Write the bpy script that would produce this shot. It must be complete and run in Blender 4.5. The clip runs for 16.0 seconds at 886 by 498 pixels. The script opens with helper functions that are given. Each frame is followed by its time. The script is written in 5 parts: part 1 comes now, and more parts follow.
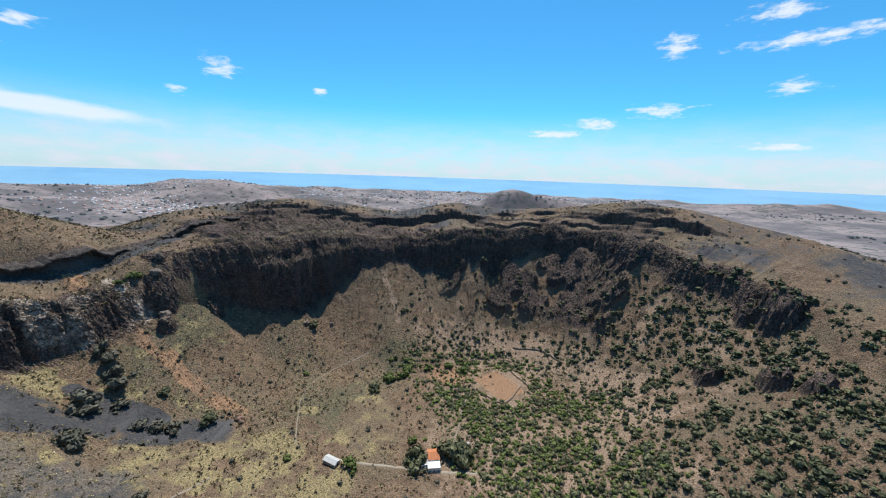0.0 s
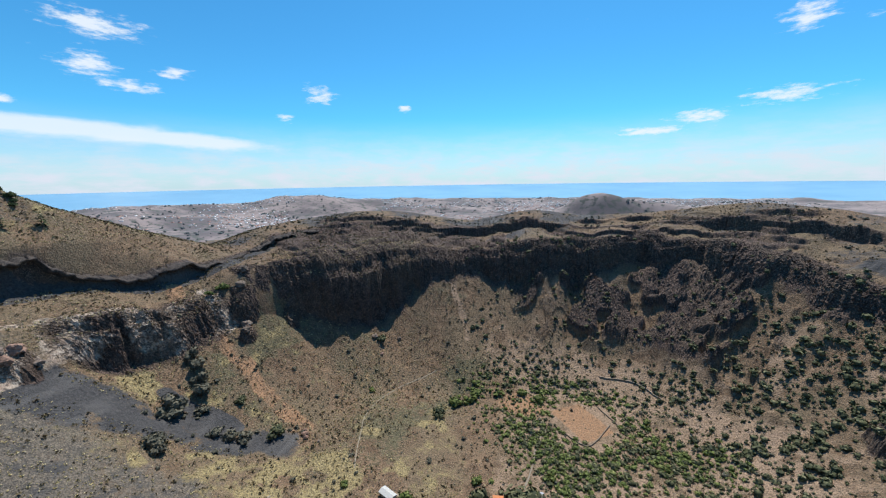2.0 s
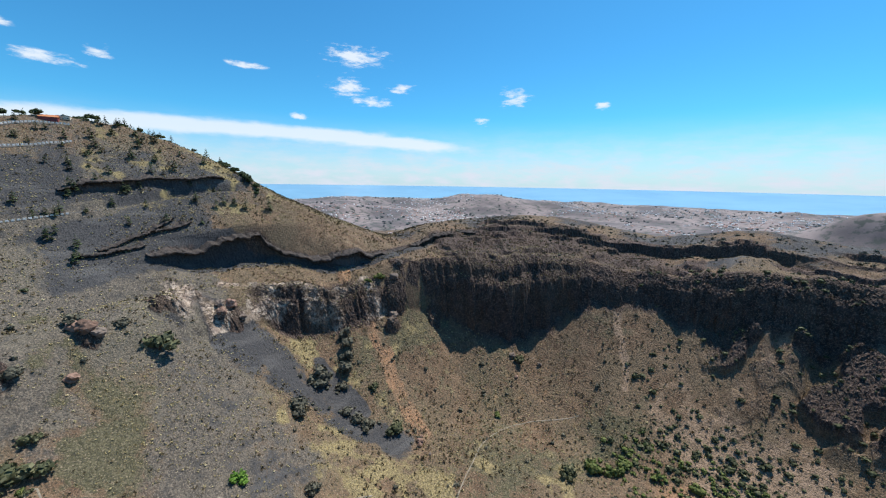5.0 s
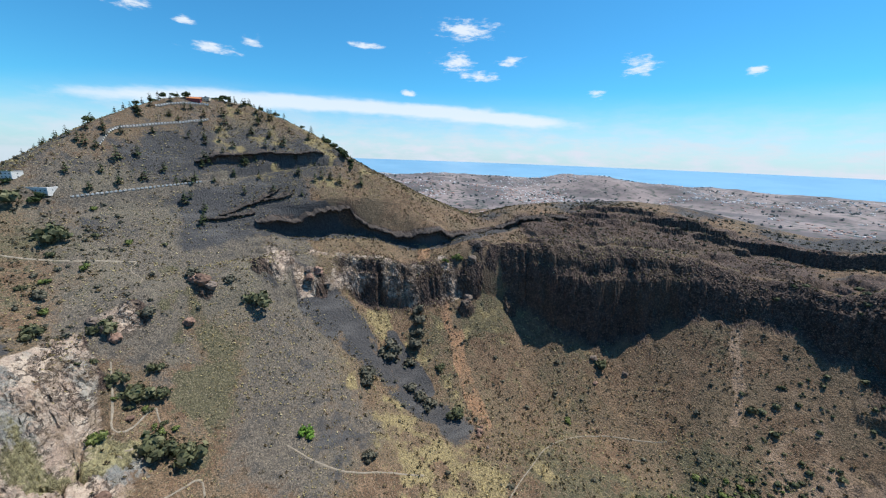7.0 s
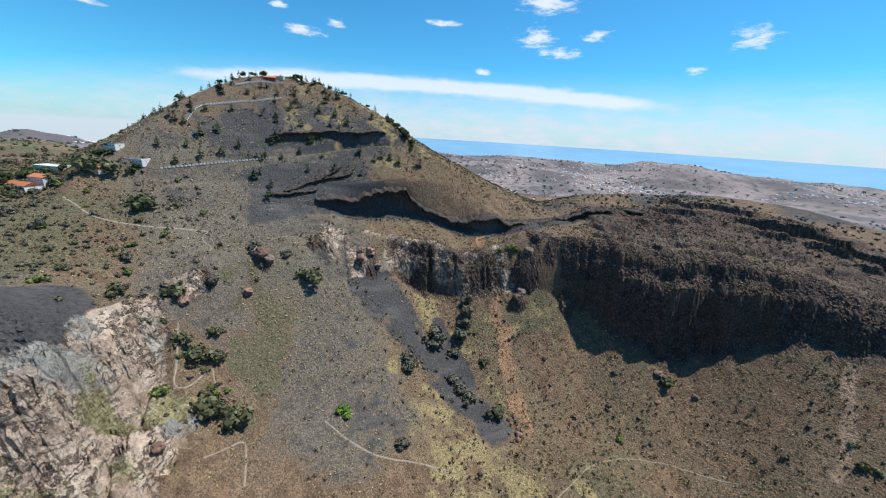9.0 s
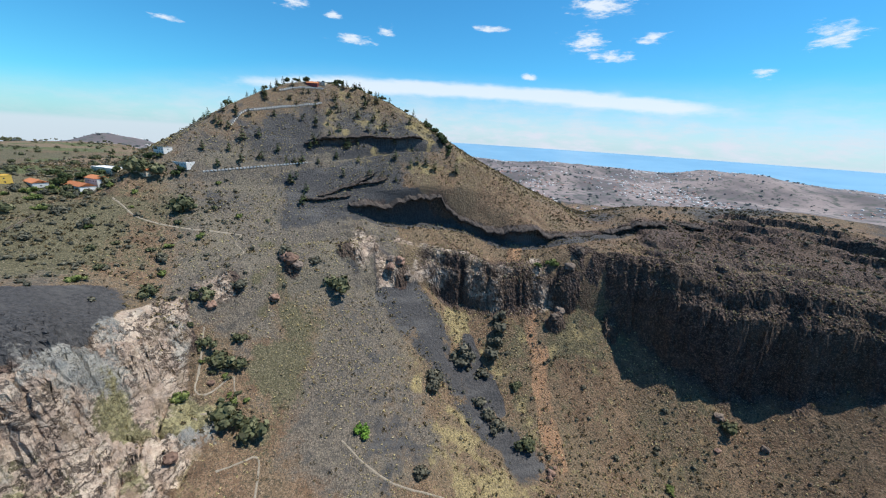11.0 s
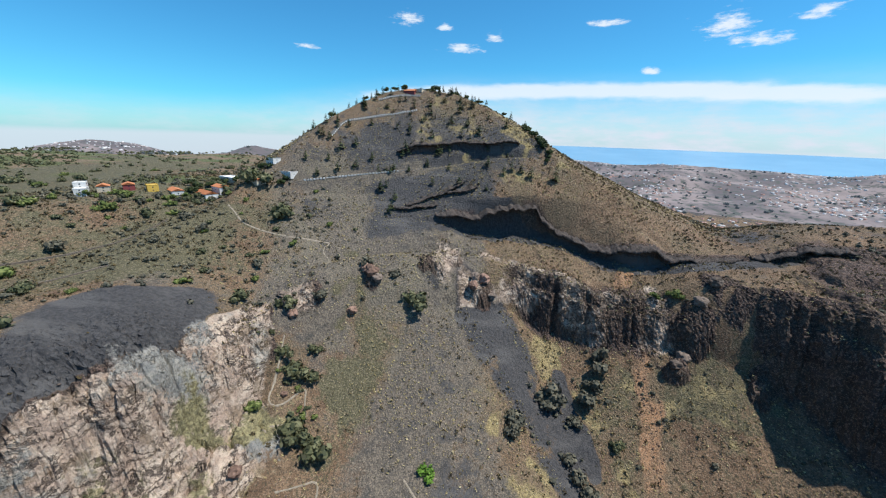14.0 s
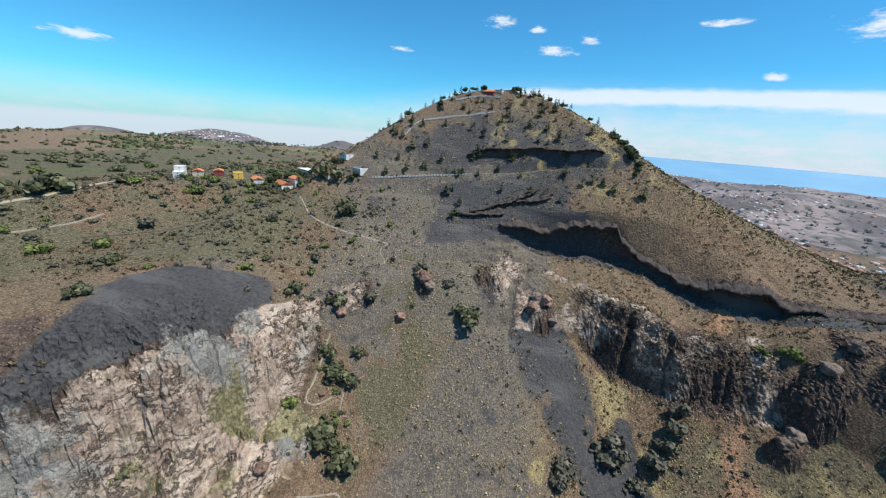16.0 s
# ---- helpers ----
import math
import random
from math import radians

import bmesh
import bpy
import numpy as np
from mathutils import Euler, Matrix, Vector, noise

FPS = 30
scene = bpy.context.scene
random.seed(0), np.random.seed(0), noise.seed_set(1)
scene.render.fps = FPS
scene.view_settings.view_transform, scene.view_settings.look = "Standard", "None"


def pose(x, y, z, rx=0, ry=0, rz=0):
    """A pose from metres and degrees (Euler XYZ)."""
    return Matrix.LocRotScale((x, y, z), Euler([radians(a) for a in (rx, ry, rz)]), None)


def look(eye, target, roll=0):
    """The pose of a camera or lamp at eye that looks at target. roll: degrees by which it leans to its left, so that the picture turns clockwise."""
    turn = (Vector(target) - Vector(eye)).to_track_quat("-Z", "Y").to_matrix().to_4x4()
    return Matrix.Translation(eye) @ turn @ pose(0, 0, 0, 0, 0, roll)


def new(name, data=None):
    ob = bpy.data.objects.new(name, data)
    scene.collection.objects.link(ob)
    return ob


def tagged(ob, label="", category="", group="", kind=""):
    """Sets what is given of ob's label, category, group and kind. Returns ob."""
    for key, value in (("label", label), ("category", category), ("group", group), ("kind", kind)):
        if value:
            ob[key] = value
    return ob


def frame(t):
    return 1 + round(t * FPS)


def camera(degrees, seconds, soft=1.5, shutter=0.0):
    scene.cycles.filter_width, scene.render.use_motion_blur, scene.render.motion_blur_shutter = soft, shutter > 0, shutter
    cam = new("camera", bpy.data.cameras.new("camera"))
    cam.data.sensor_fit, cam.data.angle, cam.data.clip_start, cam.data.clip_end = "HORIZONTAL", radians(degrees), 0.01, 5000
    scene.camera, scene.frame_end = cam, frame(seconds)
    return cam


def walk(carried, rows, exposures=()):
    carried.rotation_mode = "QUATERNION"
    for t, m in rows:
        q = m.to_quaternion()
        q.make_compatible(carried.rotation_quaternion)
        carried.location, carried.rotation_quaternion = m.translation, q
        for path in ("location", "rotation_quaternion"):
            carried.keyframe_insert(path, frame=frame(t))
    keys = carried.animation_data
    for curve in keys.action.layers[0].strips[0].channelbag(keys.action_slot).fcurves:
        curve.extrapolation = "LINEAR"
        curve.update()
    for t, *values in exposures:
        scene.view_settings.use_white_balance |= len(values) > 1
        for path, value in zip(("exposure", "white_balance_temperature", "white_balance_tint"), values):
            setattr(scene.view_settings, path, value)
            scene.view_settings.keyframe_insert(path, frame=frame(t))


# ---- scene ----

# ---------------------------------------------------------------- camera and its way
cam = camera(102.25, 16.0, soft=1.15)
ROWS = [
    (0.0, 0.0, 1.1, 230.5, 77.95, -1.90, 1.04),
    (0.5, 3.3, 10.3, 229.7, 77.81, -0.94, 4.20),
    (1.0, 6.4, 20.6, 229.2, 77.91, -0.47, 7.70),
    (1.5, 9.5, 31.7, 229.0, 77.88, 0.41, 10.24),
    (2.0, 12.2, 43.2, 229.0, 79.12, 0.94, 13.59),
    (2.5, 14.8, 54.8, 229.2, 79.26, 1.73, 17.57),
    (3.0, 16.9, 66.3, 229.6, 79.26, 2.13, 21.65),
    (3.5, 18.7, 77.5, 230.0, 79.62, 1.09, 26.32),
    (4.0, 20.1, 88.2, 230.6, 80.07, 0.12, 31.74),
    (6.5, 19.3, 132.0, 233.6, 76.18, -1.53, 54.51),
    (7.0, 17.5, 138.7, 234.2, 75.35, -1.99, 57.74),
    (7.5, 15.1, 144.7, 234.6, 74.29, -2.39, 60.28),
    (8.0, 12.1, 150.1, 235.1, 73.11, -2.77, 63.08),
    (8.5, 8.5, 155.0, 235.5, 71.96, -3.00, 65.89),
    (9.0, 4.4, 159.5, 235.8, 72.08, -3.22, 68.48),
    (11.5, -23.5, 177.8, 236.9, 72.17, -3.53, 77.54),
    (12.0, -30.2, 181.0, 237.1, 71.92, -3.69, 80.93),
    (12.5, -37.2, 184.2, 237.2, 72.08, -3.85, 84.20),
    (13.0, -44.5, 187.3, 237.3, 71.85, -2.88, 86.30),
    (13.5, -51.8, 190.4, 237.5, 71.94, -2.13, 88.92),
    (14.0, -59.2, 193.2, 237.6, 72.43, -1.68, 90.74),
    (14.5, -66.6, 195.8, 237.7, 72.71, -2.14, 94.32),
    (15.0, -73.8, 198.0, 237.9, 72.45, -2.91, 97.32),
    (15.5, -80.8, 199.5, 238.1, 72.88, -3.65, 100.09),
    (16.0, -87.4, 200.3, 238.2, 72.14, -4.20, 103.04),
]
walk(cam, [(t, pose(x, y, z, rx, ry, rz)) for t, x, y, z, rx, ry, rz in ROWS])

# ---------------------------------------------------------------- light
SUN_AZ, SUN_EL = 86.0, 63.0
sun_data = bpy.data.lights.new("sun", "SUN")
sun_data.energy, sun_data.angle, sun_data.color = 4.8, radians(0.53), (1.0, 0.95, 0.87)
sun = new("sun", sun_data)
toward = Vector((math.cos(radians(SUN_AZ)) * math.cos(radians(SUN_EL)), math.sin(radians(SUN_AZ)) * math.cos(radians(SUN_EL)), math.sin(radians(SUN_EL))))
sun.matrix_world = look(toward * 2000, (0, 0, 0))
scene.view_settings.exposure = 0.3


class Nodes:
    """Short calls for a node tree."""

    def __init__(self, tree):
        self.tree = tree
        tree.nodes.clear()

    def add(self, kind, inputs=(), **props):
        n = self.tree.nodes.new(kind)
        for k, v in props.items():
            setattr(n, k, v)
        for k, v in dict(inputs).items():
            self.put(n.inputs[k], v)
        return n

    def put(self, socket, v):
        if hasattr(v, "is_output"):
            self.tree.links.new(v, socket)
        else:
            socket.default_value = v

    def math(self, op, a, b=0.0, c=0.0, clamp=False):
        return self.add("ShaderNodeMath", {0: a, 1: b, 2: c}, operation=op, use_clamp=clamp).outputs[0]

    def mix(self, f, a, b, blend="MIX"):
        n = self.add("ShaderNodeMix", {0: f, 6: a, 7: b}, data_type="RGBA", blend_type=blend)
        return n.outputs[2]

    def noise(self, vec, scale, detail=4.0, rough=0.55, out=0):
        return self.add("ShaderNodeTexNoise", {"Vector": vec, "Scale": scale, "Detail": detail, "Roughness": rough}).outputs[out]

    def ramp(self, f, lo, hi):
        return self.add("ShaderNodeMapRange", {0: f, 1: lo, 2: hi, 3: 0.0, 4: 1.0}, interpolation_type="SMOOTHSTEP").outputs[0]


world = bpy.data.worlds.new("world")
scene.world = world
world.use_nodes = True
N = Nodes(world.node_tree)
sky = N.add("ShaderNodeTexSky", sky_type="NISHITA", sun_disc=False, sun_elevation=radians(SUN_EL), sun_rotation=radians(90 - SUN_AZ), altitude=500.0, air_density=1.0, dust_density=0.4, ozone_density=2.5)
way = N.add("ShaderNodeTexCoord").outputs["Generated"]
sep = N.add("ShaderNodeSeparateXYZ", {0: way})
az = N.math("MULTIPLY", N.math("ARCTAN2", sep.outputs[1], sep.outputs[0]), 57.2958)
az = N.math("ADD", az, N.math("MULTIPLY", N.math("LESS_THAN", az, -90.0), 360.0))
el = N.math("MULTIPLY", N.math("ARCSINE", sep.outputs[2]), 57.2958)
sheet = N.add("ShaderNodeCombineXYZ", {0: N.math("MULTIPLY", az, 0.5), 1: N.math("MULTIPLY", el, 1.6), 2: 0.0}).outputs[0]
wisp = N.noise(sheet, 0.42, 7.0, 0.62)
puff = N.noise(sheet, 0.9, 6.0, 0.65)
# cloudlets: azimuth, elevation, half width, half height
CLOUDS = [
    (144.9, 16.9, 4.7, 1.3), (146.2, 13.0, 2.8, 1.2), (142.7, 11.3, 3.5, 0.6), (138.4, 13.1, 2.0, 0.6), (121.3, 12.1, 2.2, 1.2), (126.2, 9.0, 1.2, 0.6), (109.1, 10.6, 1.3, 0.5), (153.3, 8.7, 1.3, 0.5), (159.1, 14.4, 2.8, 0.4),
    (60.4, 16.2, 2.5, 1.2), (51.2, 18.1, 3.3, 0.9), (47.1, 15.1, 8.3, 0.7), (48.7, 10.4, 2.2, 0.8), (61.4, 8.9, 4.3, 0.8), (69.1, 7.4, 3.6, 0.8), (74.7, 6.1, 4.5, 0.6), (48.8, 4.2, 3.5, 0.5),
    (178.2, 11.8, 2.9, 0.6), (173.9, 13.2, 1.3, 0.6), (186.0, 15.1, 2.4, 0.7), (180.7, 14.2, 1.3, 0.4), (199.6, 10.9, 1.6, 0.3), (227.5, 13.6, 3.6, 0.6), (235.5, 7.1, 2.9, 0.6),
]
total = 0.0
for a0, e0, wa, we in CLOUDS:
    da = N.math("DIVIDE", N.math("SUBTRACT", az, a0), wa * 1.1)
    de = N.math("DIVIDE", N.math("SUBTRACT", el, e0), we * 1.3)
    g = N.math("MULTIPLY", N.math("EXPONENT", N.math("MULTIPLY", N.math("ADD", N.math("MULTIPLY", da, da), N.math("MULTIPLY", de, de)), -1.0)), 1.0)
    total = N.math("MAXIMUM", total, g)
small = N.ramp(N.math("ADD", total, N.math("MULTIPLY", N.math("SUBTRACT", puff, 0.5), 2.2)), 0.45, 1.15)
# the long veil over the sea, thicker to the north, and the thin bank at its foot
veil_el = N.math("SUBTRACT", el, N.math("SUBTRACT", 6.5, N.math("MULTIPLY", N.math("POWER", N.math("DIVIDE", N.math("SUBTRACT", az, 163.0), 34.0), 2.0), 1.7)))
veil = N.math("EXPONENT", N.math("MULTIPLY", N.math("POWER", N.math("ABSOLUTE", N.math("DIVIDE", veil_el, 1.15)), 2.0), -1.0))
veil = N.math("MULTIPLY", veil, N.math("MULTIPLY", N.ramp(az, 122.0, 138.0), N.ramp(az, 205.0, 178.0)))
veil = N.ramp(N.math("ADD", veil, N.math("MULTIPLY", N.math("SUBTRACT", wisp, 0.5), 0.8)), 0.25, 0.85)
high_ = N.math("SUBTRACT", 9.5, N.math("MULTIPLY", N.ramp(az, 178.0, 215.0), 4.8))
bank = N.math("MULTIPLY", N.add("ShaderNodeMapRange", {0: el, 1: high_, 2: 0.3, 3: 0.0, 4: 1.0}, interpolation_type="SMOOTHSTEP").outputs[0], N.math("ADD", 0.72, N.math("MULTIPLY", N.ramp(wisp, 0.35, 0.7), 0.4)))
bank = N.math("MULTIPLY", bank, N.math("SUBTRACT", 1.0, N.math("MULTIPLY", N.ramp(az, 182.0, 220.0), 0.45)))
bank = N.math("MAXIMUM", bank, N.math("MULTIPLY", N.ramp(el, 0.6, -0.8), 0.90))
cover = N.math("MAXIMUM", N.math("MULTIPLY", small, 0.9), N.math("MULTIPLY", veil, 0.8), clamp=True)
blue = N.mix(1.0, sky.outputs[0], (0.38, 1.17, 1.50, 1.0), "MULTIPLY")
color = N.mix(N.math("MULTIPLY", bank, 0.88, clamp=True), blue, (7.1, 7.6, 8.7, 1.0))
color = N.mix(cover, color, (8.3, 9.0, 9.8, 1.0))
back = N.add("ShaderNodeBackground", {"Color": color, "Strength": 0.085})
N.add("ShaderNodeOutputWorld", {"Surface": back.outputs[0]})

# ---------------------------------------------------------------- the lie of the land
CX, CY, FLOOR = 30.0, 330.0, -50.0


def lattice(ix, iy, seed):
    h = (ix.astype(np.int64) * 374761393 + iy.astype(np.int64) * 668265263 + seed * 974634521) & 0xFFFFFFFF
    h = ((h ^ (h >> 13)) * 1274126177) & 0xFFFFFFFF
    return ((h ^ (h >> 16)) & 0xFFFF) / 65535.0


def grain(x, y, seed=0):
    """Smooth noise, -1 to 1."""
    ix, iy = np.floor(x), np.floor(y)
    fx, fy = x - ix, y - iy
    fx, fy = fx * fx * (3 - 2 * fx), fy * fy * (3 - 2 * fy)
    a, b = lattice(ix, iy, seed), lattice(ix + 1, iy, seed)
    c, d = lattice(ix, iy + 1, seed), lattice(ix + 1, iy + 1, seed)
    return 2 * (a + (b - a) * fx + (c - a) * fy + (a - b - c + d) * fx * fy) - 1


def fbm(x, y, size, octaves=4, seed=0, rough=0.5):
    total, amp, norm = 0.0, 1.0, 0.0
    for i in range(octaves):
        total = total + amp * grain(x / size * 2 ** i + 17.3 * i, y / size * 2 ** i - 9.1 * i, seed + i)
        norm, amp = norm + amp, amp * rough
    return total / norm


def step(x, lo, hi):
    t = np.clip((x - lo) / (hi - lo), 0, 1)
    return t * t * (3 - 2 * t)


# azimuth, edge of the floor, foot of the cliff (radius, height)
TALUS = [
    (0, 112, 352, 72), (18, 145, 365, 80), (30, 160, 375, 94), (55, 165, 385, 84), (65, 170, 370, 80), (86, 165, 318, 64), (105, 140, 325, 60),
    (120, 136, 335, 60), (131, 180, 338, 34), (138, 195, 336, 10), (149, 235, 345, 16), (157, 248, 395, 36), (161, 252, 405, 54), (168, 255, 410, 40), (175, 255, 414, 34), (183, 255, 450, 34),
    (189, 250, 454, 62), (202, 222, 451, 74), (212, 218, 465, 66), (219, 216, 440, 40), (230, 215, 392, 42), (245, 200, 380, 45), (270, 180, 340, 30), (310, 150, 330, 50), (340, 105, 330, 72),
]
# azimuth, lip of the cliff (radius, height), rim (radius, height)
LIP = [
    (0, 378, 98, 450, 129), (9, 382, 105, 470, 142), (18, 390, 112, 500, 155), (31, 402, 116, 520, 166), (38, 410, 121, 535, 178), (50, 415, 138, 540, 186), (67, 398, 131, 535, 160),
    (80, 366, 126, 530, 151), (92, 356, 122, 560, 161), (105, 366, 106, 600, 130),
]
LIP_NORTH = [
    (112, 372, 104, 640, 138), (121, 386, 108, 655, 156), (131, 392, 117, 650, 160), (141, 392, 116, 630, 152), (150, 398, 112, 610, 146), (158, 436, 112, 580, 121), (163, 442, 106, 562, 136),
    (168, 448, 86, 552, 152), (175, 450, 82, 548, 160), (183, 472, 92, 555, 168), (189, 500, 102, 560, 158), (202, 520, 106, 607, 160), (212, 522, 104, 650, 164), (219, 500, 86, 645, 150),
]
LIP = LIP + LIP_NORTH + [(230, 452, 118, 560, 128), (245, 448, 122, 560, 132), (270, 400, 110, 480, 140), (310, 400, 110, 480, 135)]
# azimuth and radius of the thick flow that stands out as a dark band above the lip; the road on the peak's flank
BAND = [(30, 452), (45, 470), (60, 462), (75, 440), (90, 432), (105, 470), (120, 520), (132, 536), (144, 542), (151, 530), (157, 508), (163, 494), (170, 486), (174, 503), (178, 522), (182, 540), (190, 551), (200, 560)]
ROAD = [(182, 618, 208), (184, 620, 207), (190, 627, 198), (199, 634, 189), (205, 645, 182), (210, 656, 176), (214, 668, 172)]


def around(table, col, az):
    a = np.array([r[0] for r in table], float)
    v = np.array([r[col] for r in table], float)
    fine = np.arange(-30.0, 391.0, 0.5)
    w = np.interp(fine, np.concatenate([a - 360, a, a + 360]), np.concatenate([v, v, v]))
    k = np.exp(-0.5 * (np.arange(-10, 11) / 3.0) ** 2)
    w = np.convolve(np.pad(w, 10, "edge"), k / k.sum(), "valid")
    return np.interp(np.mod(az, 360.0), fine, w)


def band(az, x, y):
    """Radius of the foot of the thick flow."""
    calm = 1 - 0.72 * step(az, 147, 158)
    return np.interp(az, [b[0] for b in BAND], [b[1] for b in BAND]) + calm * (15 * fbm(x, y, 45, 5, 29, 0.6) + 20 * fbm(x, y, 150, 2, 30))


def crown(az, x, y):
    """Radius of the black flow over the road on the peak's flank."""
    return np.interp(az, [b[0] for b in ROAD], [b[1] for b in ROAD]) + 8 + 16 * step(az, 184, 199) + 4 * fbm(x, y, 30, 3, 39)


PEAK_X, PEAK_Y, PEAK_Z = -722.0, 140.0, 311.0


def outer(x, y, az, r, rr, zr):
    """The land outside the rim."""
    d = r - rr
    inland = step(az, 196, 212) * (1 - step(az, 285, 320))
    low = 5 + 55 * step(r, 900, 3200) + 14 * fbm(x, y, 420, 4, 31)
    down = zr + (low - zr) * step(d, -60, 620)
    flat = 168 + 7 * fbm(x, y, 260, 3, 37) - 6 * step(r, 800, 1500)
    flat = flat + 26 * np.exp(-((x + 700) / 260) ** 2 - ((y + 770) / 150) ** 2)
    up = zr + (flat - zr) * step(d, 0, 110)
    base = down + (up - down) * inland
    q = np.hypot(x - PEAK_X, (y - PEAK_Y) * np.where(y < PEAK_Y, 1.12, 0.93)) * (1 + 0.05 * fbm(x, y, 130, 3, 41))
    drop = np.interp(q, [0, 30, 60, 110, 155, 240, 330, 450, 600, 900], [0, 1.5, 7, 27, 50, 100, 150, 205, 250, 310])
    cone = PEAK_Z - drop
    cone = np.minimum(cone, zr + 0.80 * np.maximum(d, 0) + 2.5 * fbm(x, y, 40, 3, 43))
    k = 4.0
    top = np.maximum(base, cone)
    return top + k * np.log1p(np.exp(-np.abs(base - cone) / k)) * step(d, 0, 60)


def profile(az):
    """Radii and heights of the crater's wall at an azimuth: floor's edge, cliff's foot and lip, rim; and how craggy it is."""
    az = np.mod(az, 360.0)
    c, s = np.cos(np.radians(az)), np.sin(np.radians(az))
    wild = step(az, 8, 25) * (1 - step(az, 183, 192)) + step(az, 221, 229) * (1 - step(az, 252, 275))
    wild = wild * (1 - 0.92 * np.exp(-((az - 162.0) / 6.0) ** 4))
    # buttresses and ribs of the cliffs
    rib = 17 * fbm(400 * c, 400 * s, 75, 2, 3) + wild * (8 * fbm(400 * c, 400 * s, 19, 3, 5, 0.6))
    cleft = np.exp(-(fbm(400 * c, 400 * s, 26, 3, 6) / 0.10) ** 2)
    rib = rib + wild * 6 * cleft * (0.4 + 0.6 * step(fbm(400 * c, 400 * s, 60, 2, 8), -0.3, 0.3))
    rib = rib - 26 * step(az, 114, 124) * (1 - step(az, 150, 158)) * (0.26 - np.abs(fbm(400 * c, 400 * s, 44, 2, 12)))
    shady = step(az, 22, 34) * (1 - step(az, 96, 108))
    rib = rib + shady * (34 * (0.24 - np.abs(fbm(400 * c, 400 * s, 70, 2, 14))) + 9 * fbm(400 * c, 400 * s, 22, 3, 16))
    rf = around(TALUS, 1, az)
    r0 = around(TALUS, 2, az)
    rb = r0 + rib
    zb = around(TALUS, 3, az) + shady * 24 * fbm(400 * c, 400 * s, 38, 2, 18)
    rt = around(LIP, 1, az) + 0.8 * rib + wild * (7 * fbm(400 * c, 400 * s, 11, 3, 9) + 10 * fbm(400 * c, 400 * s, 45, 2, 10))
    rt = np.maximum(rt, rb + 9)
    zt = around(LIP, 2, az) + wild * 9 * fbm(400 * c, 400 * s, 30, 4, 11)
    rr, zr = around(LIP, 3, az), around(LIP, 4, az)
    return rf, r0, rb, zb, rt, zt, rr, zr, wild


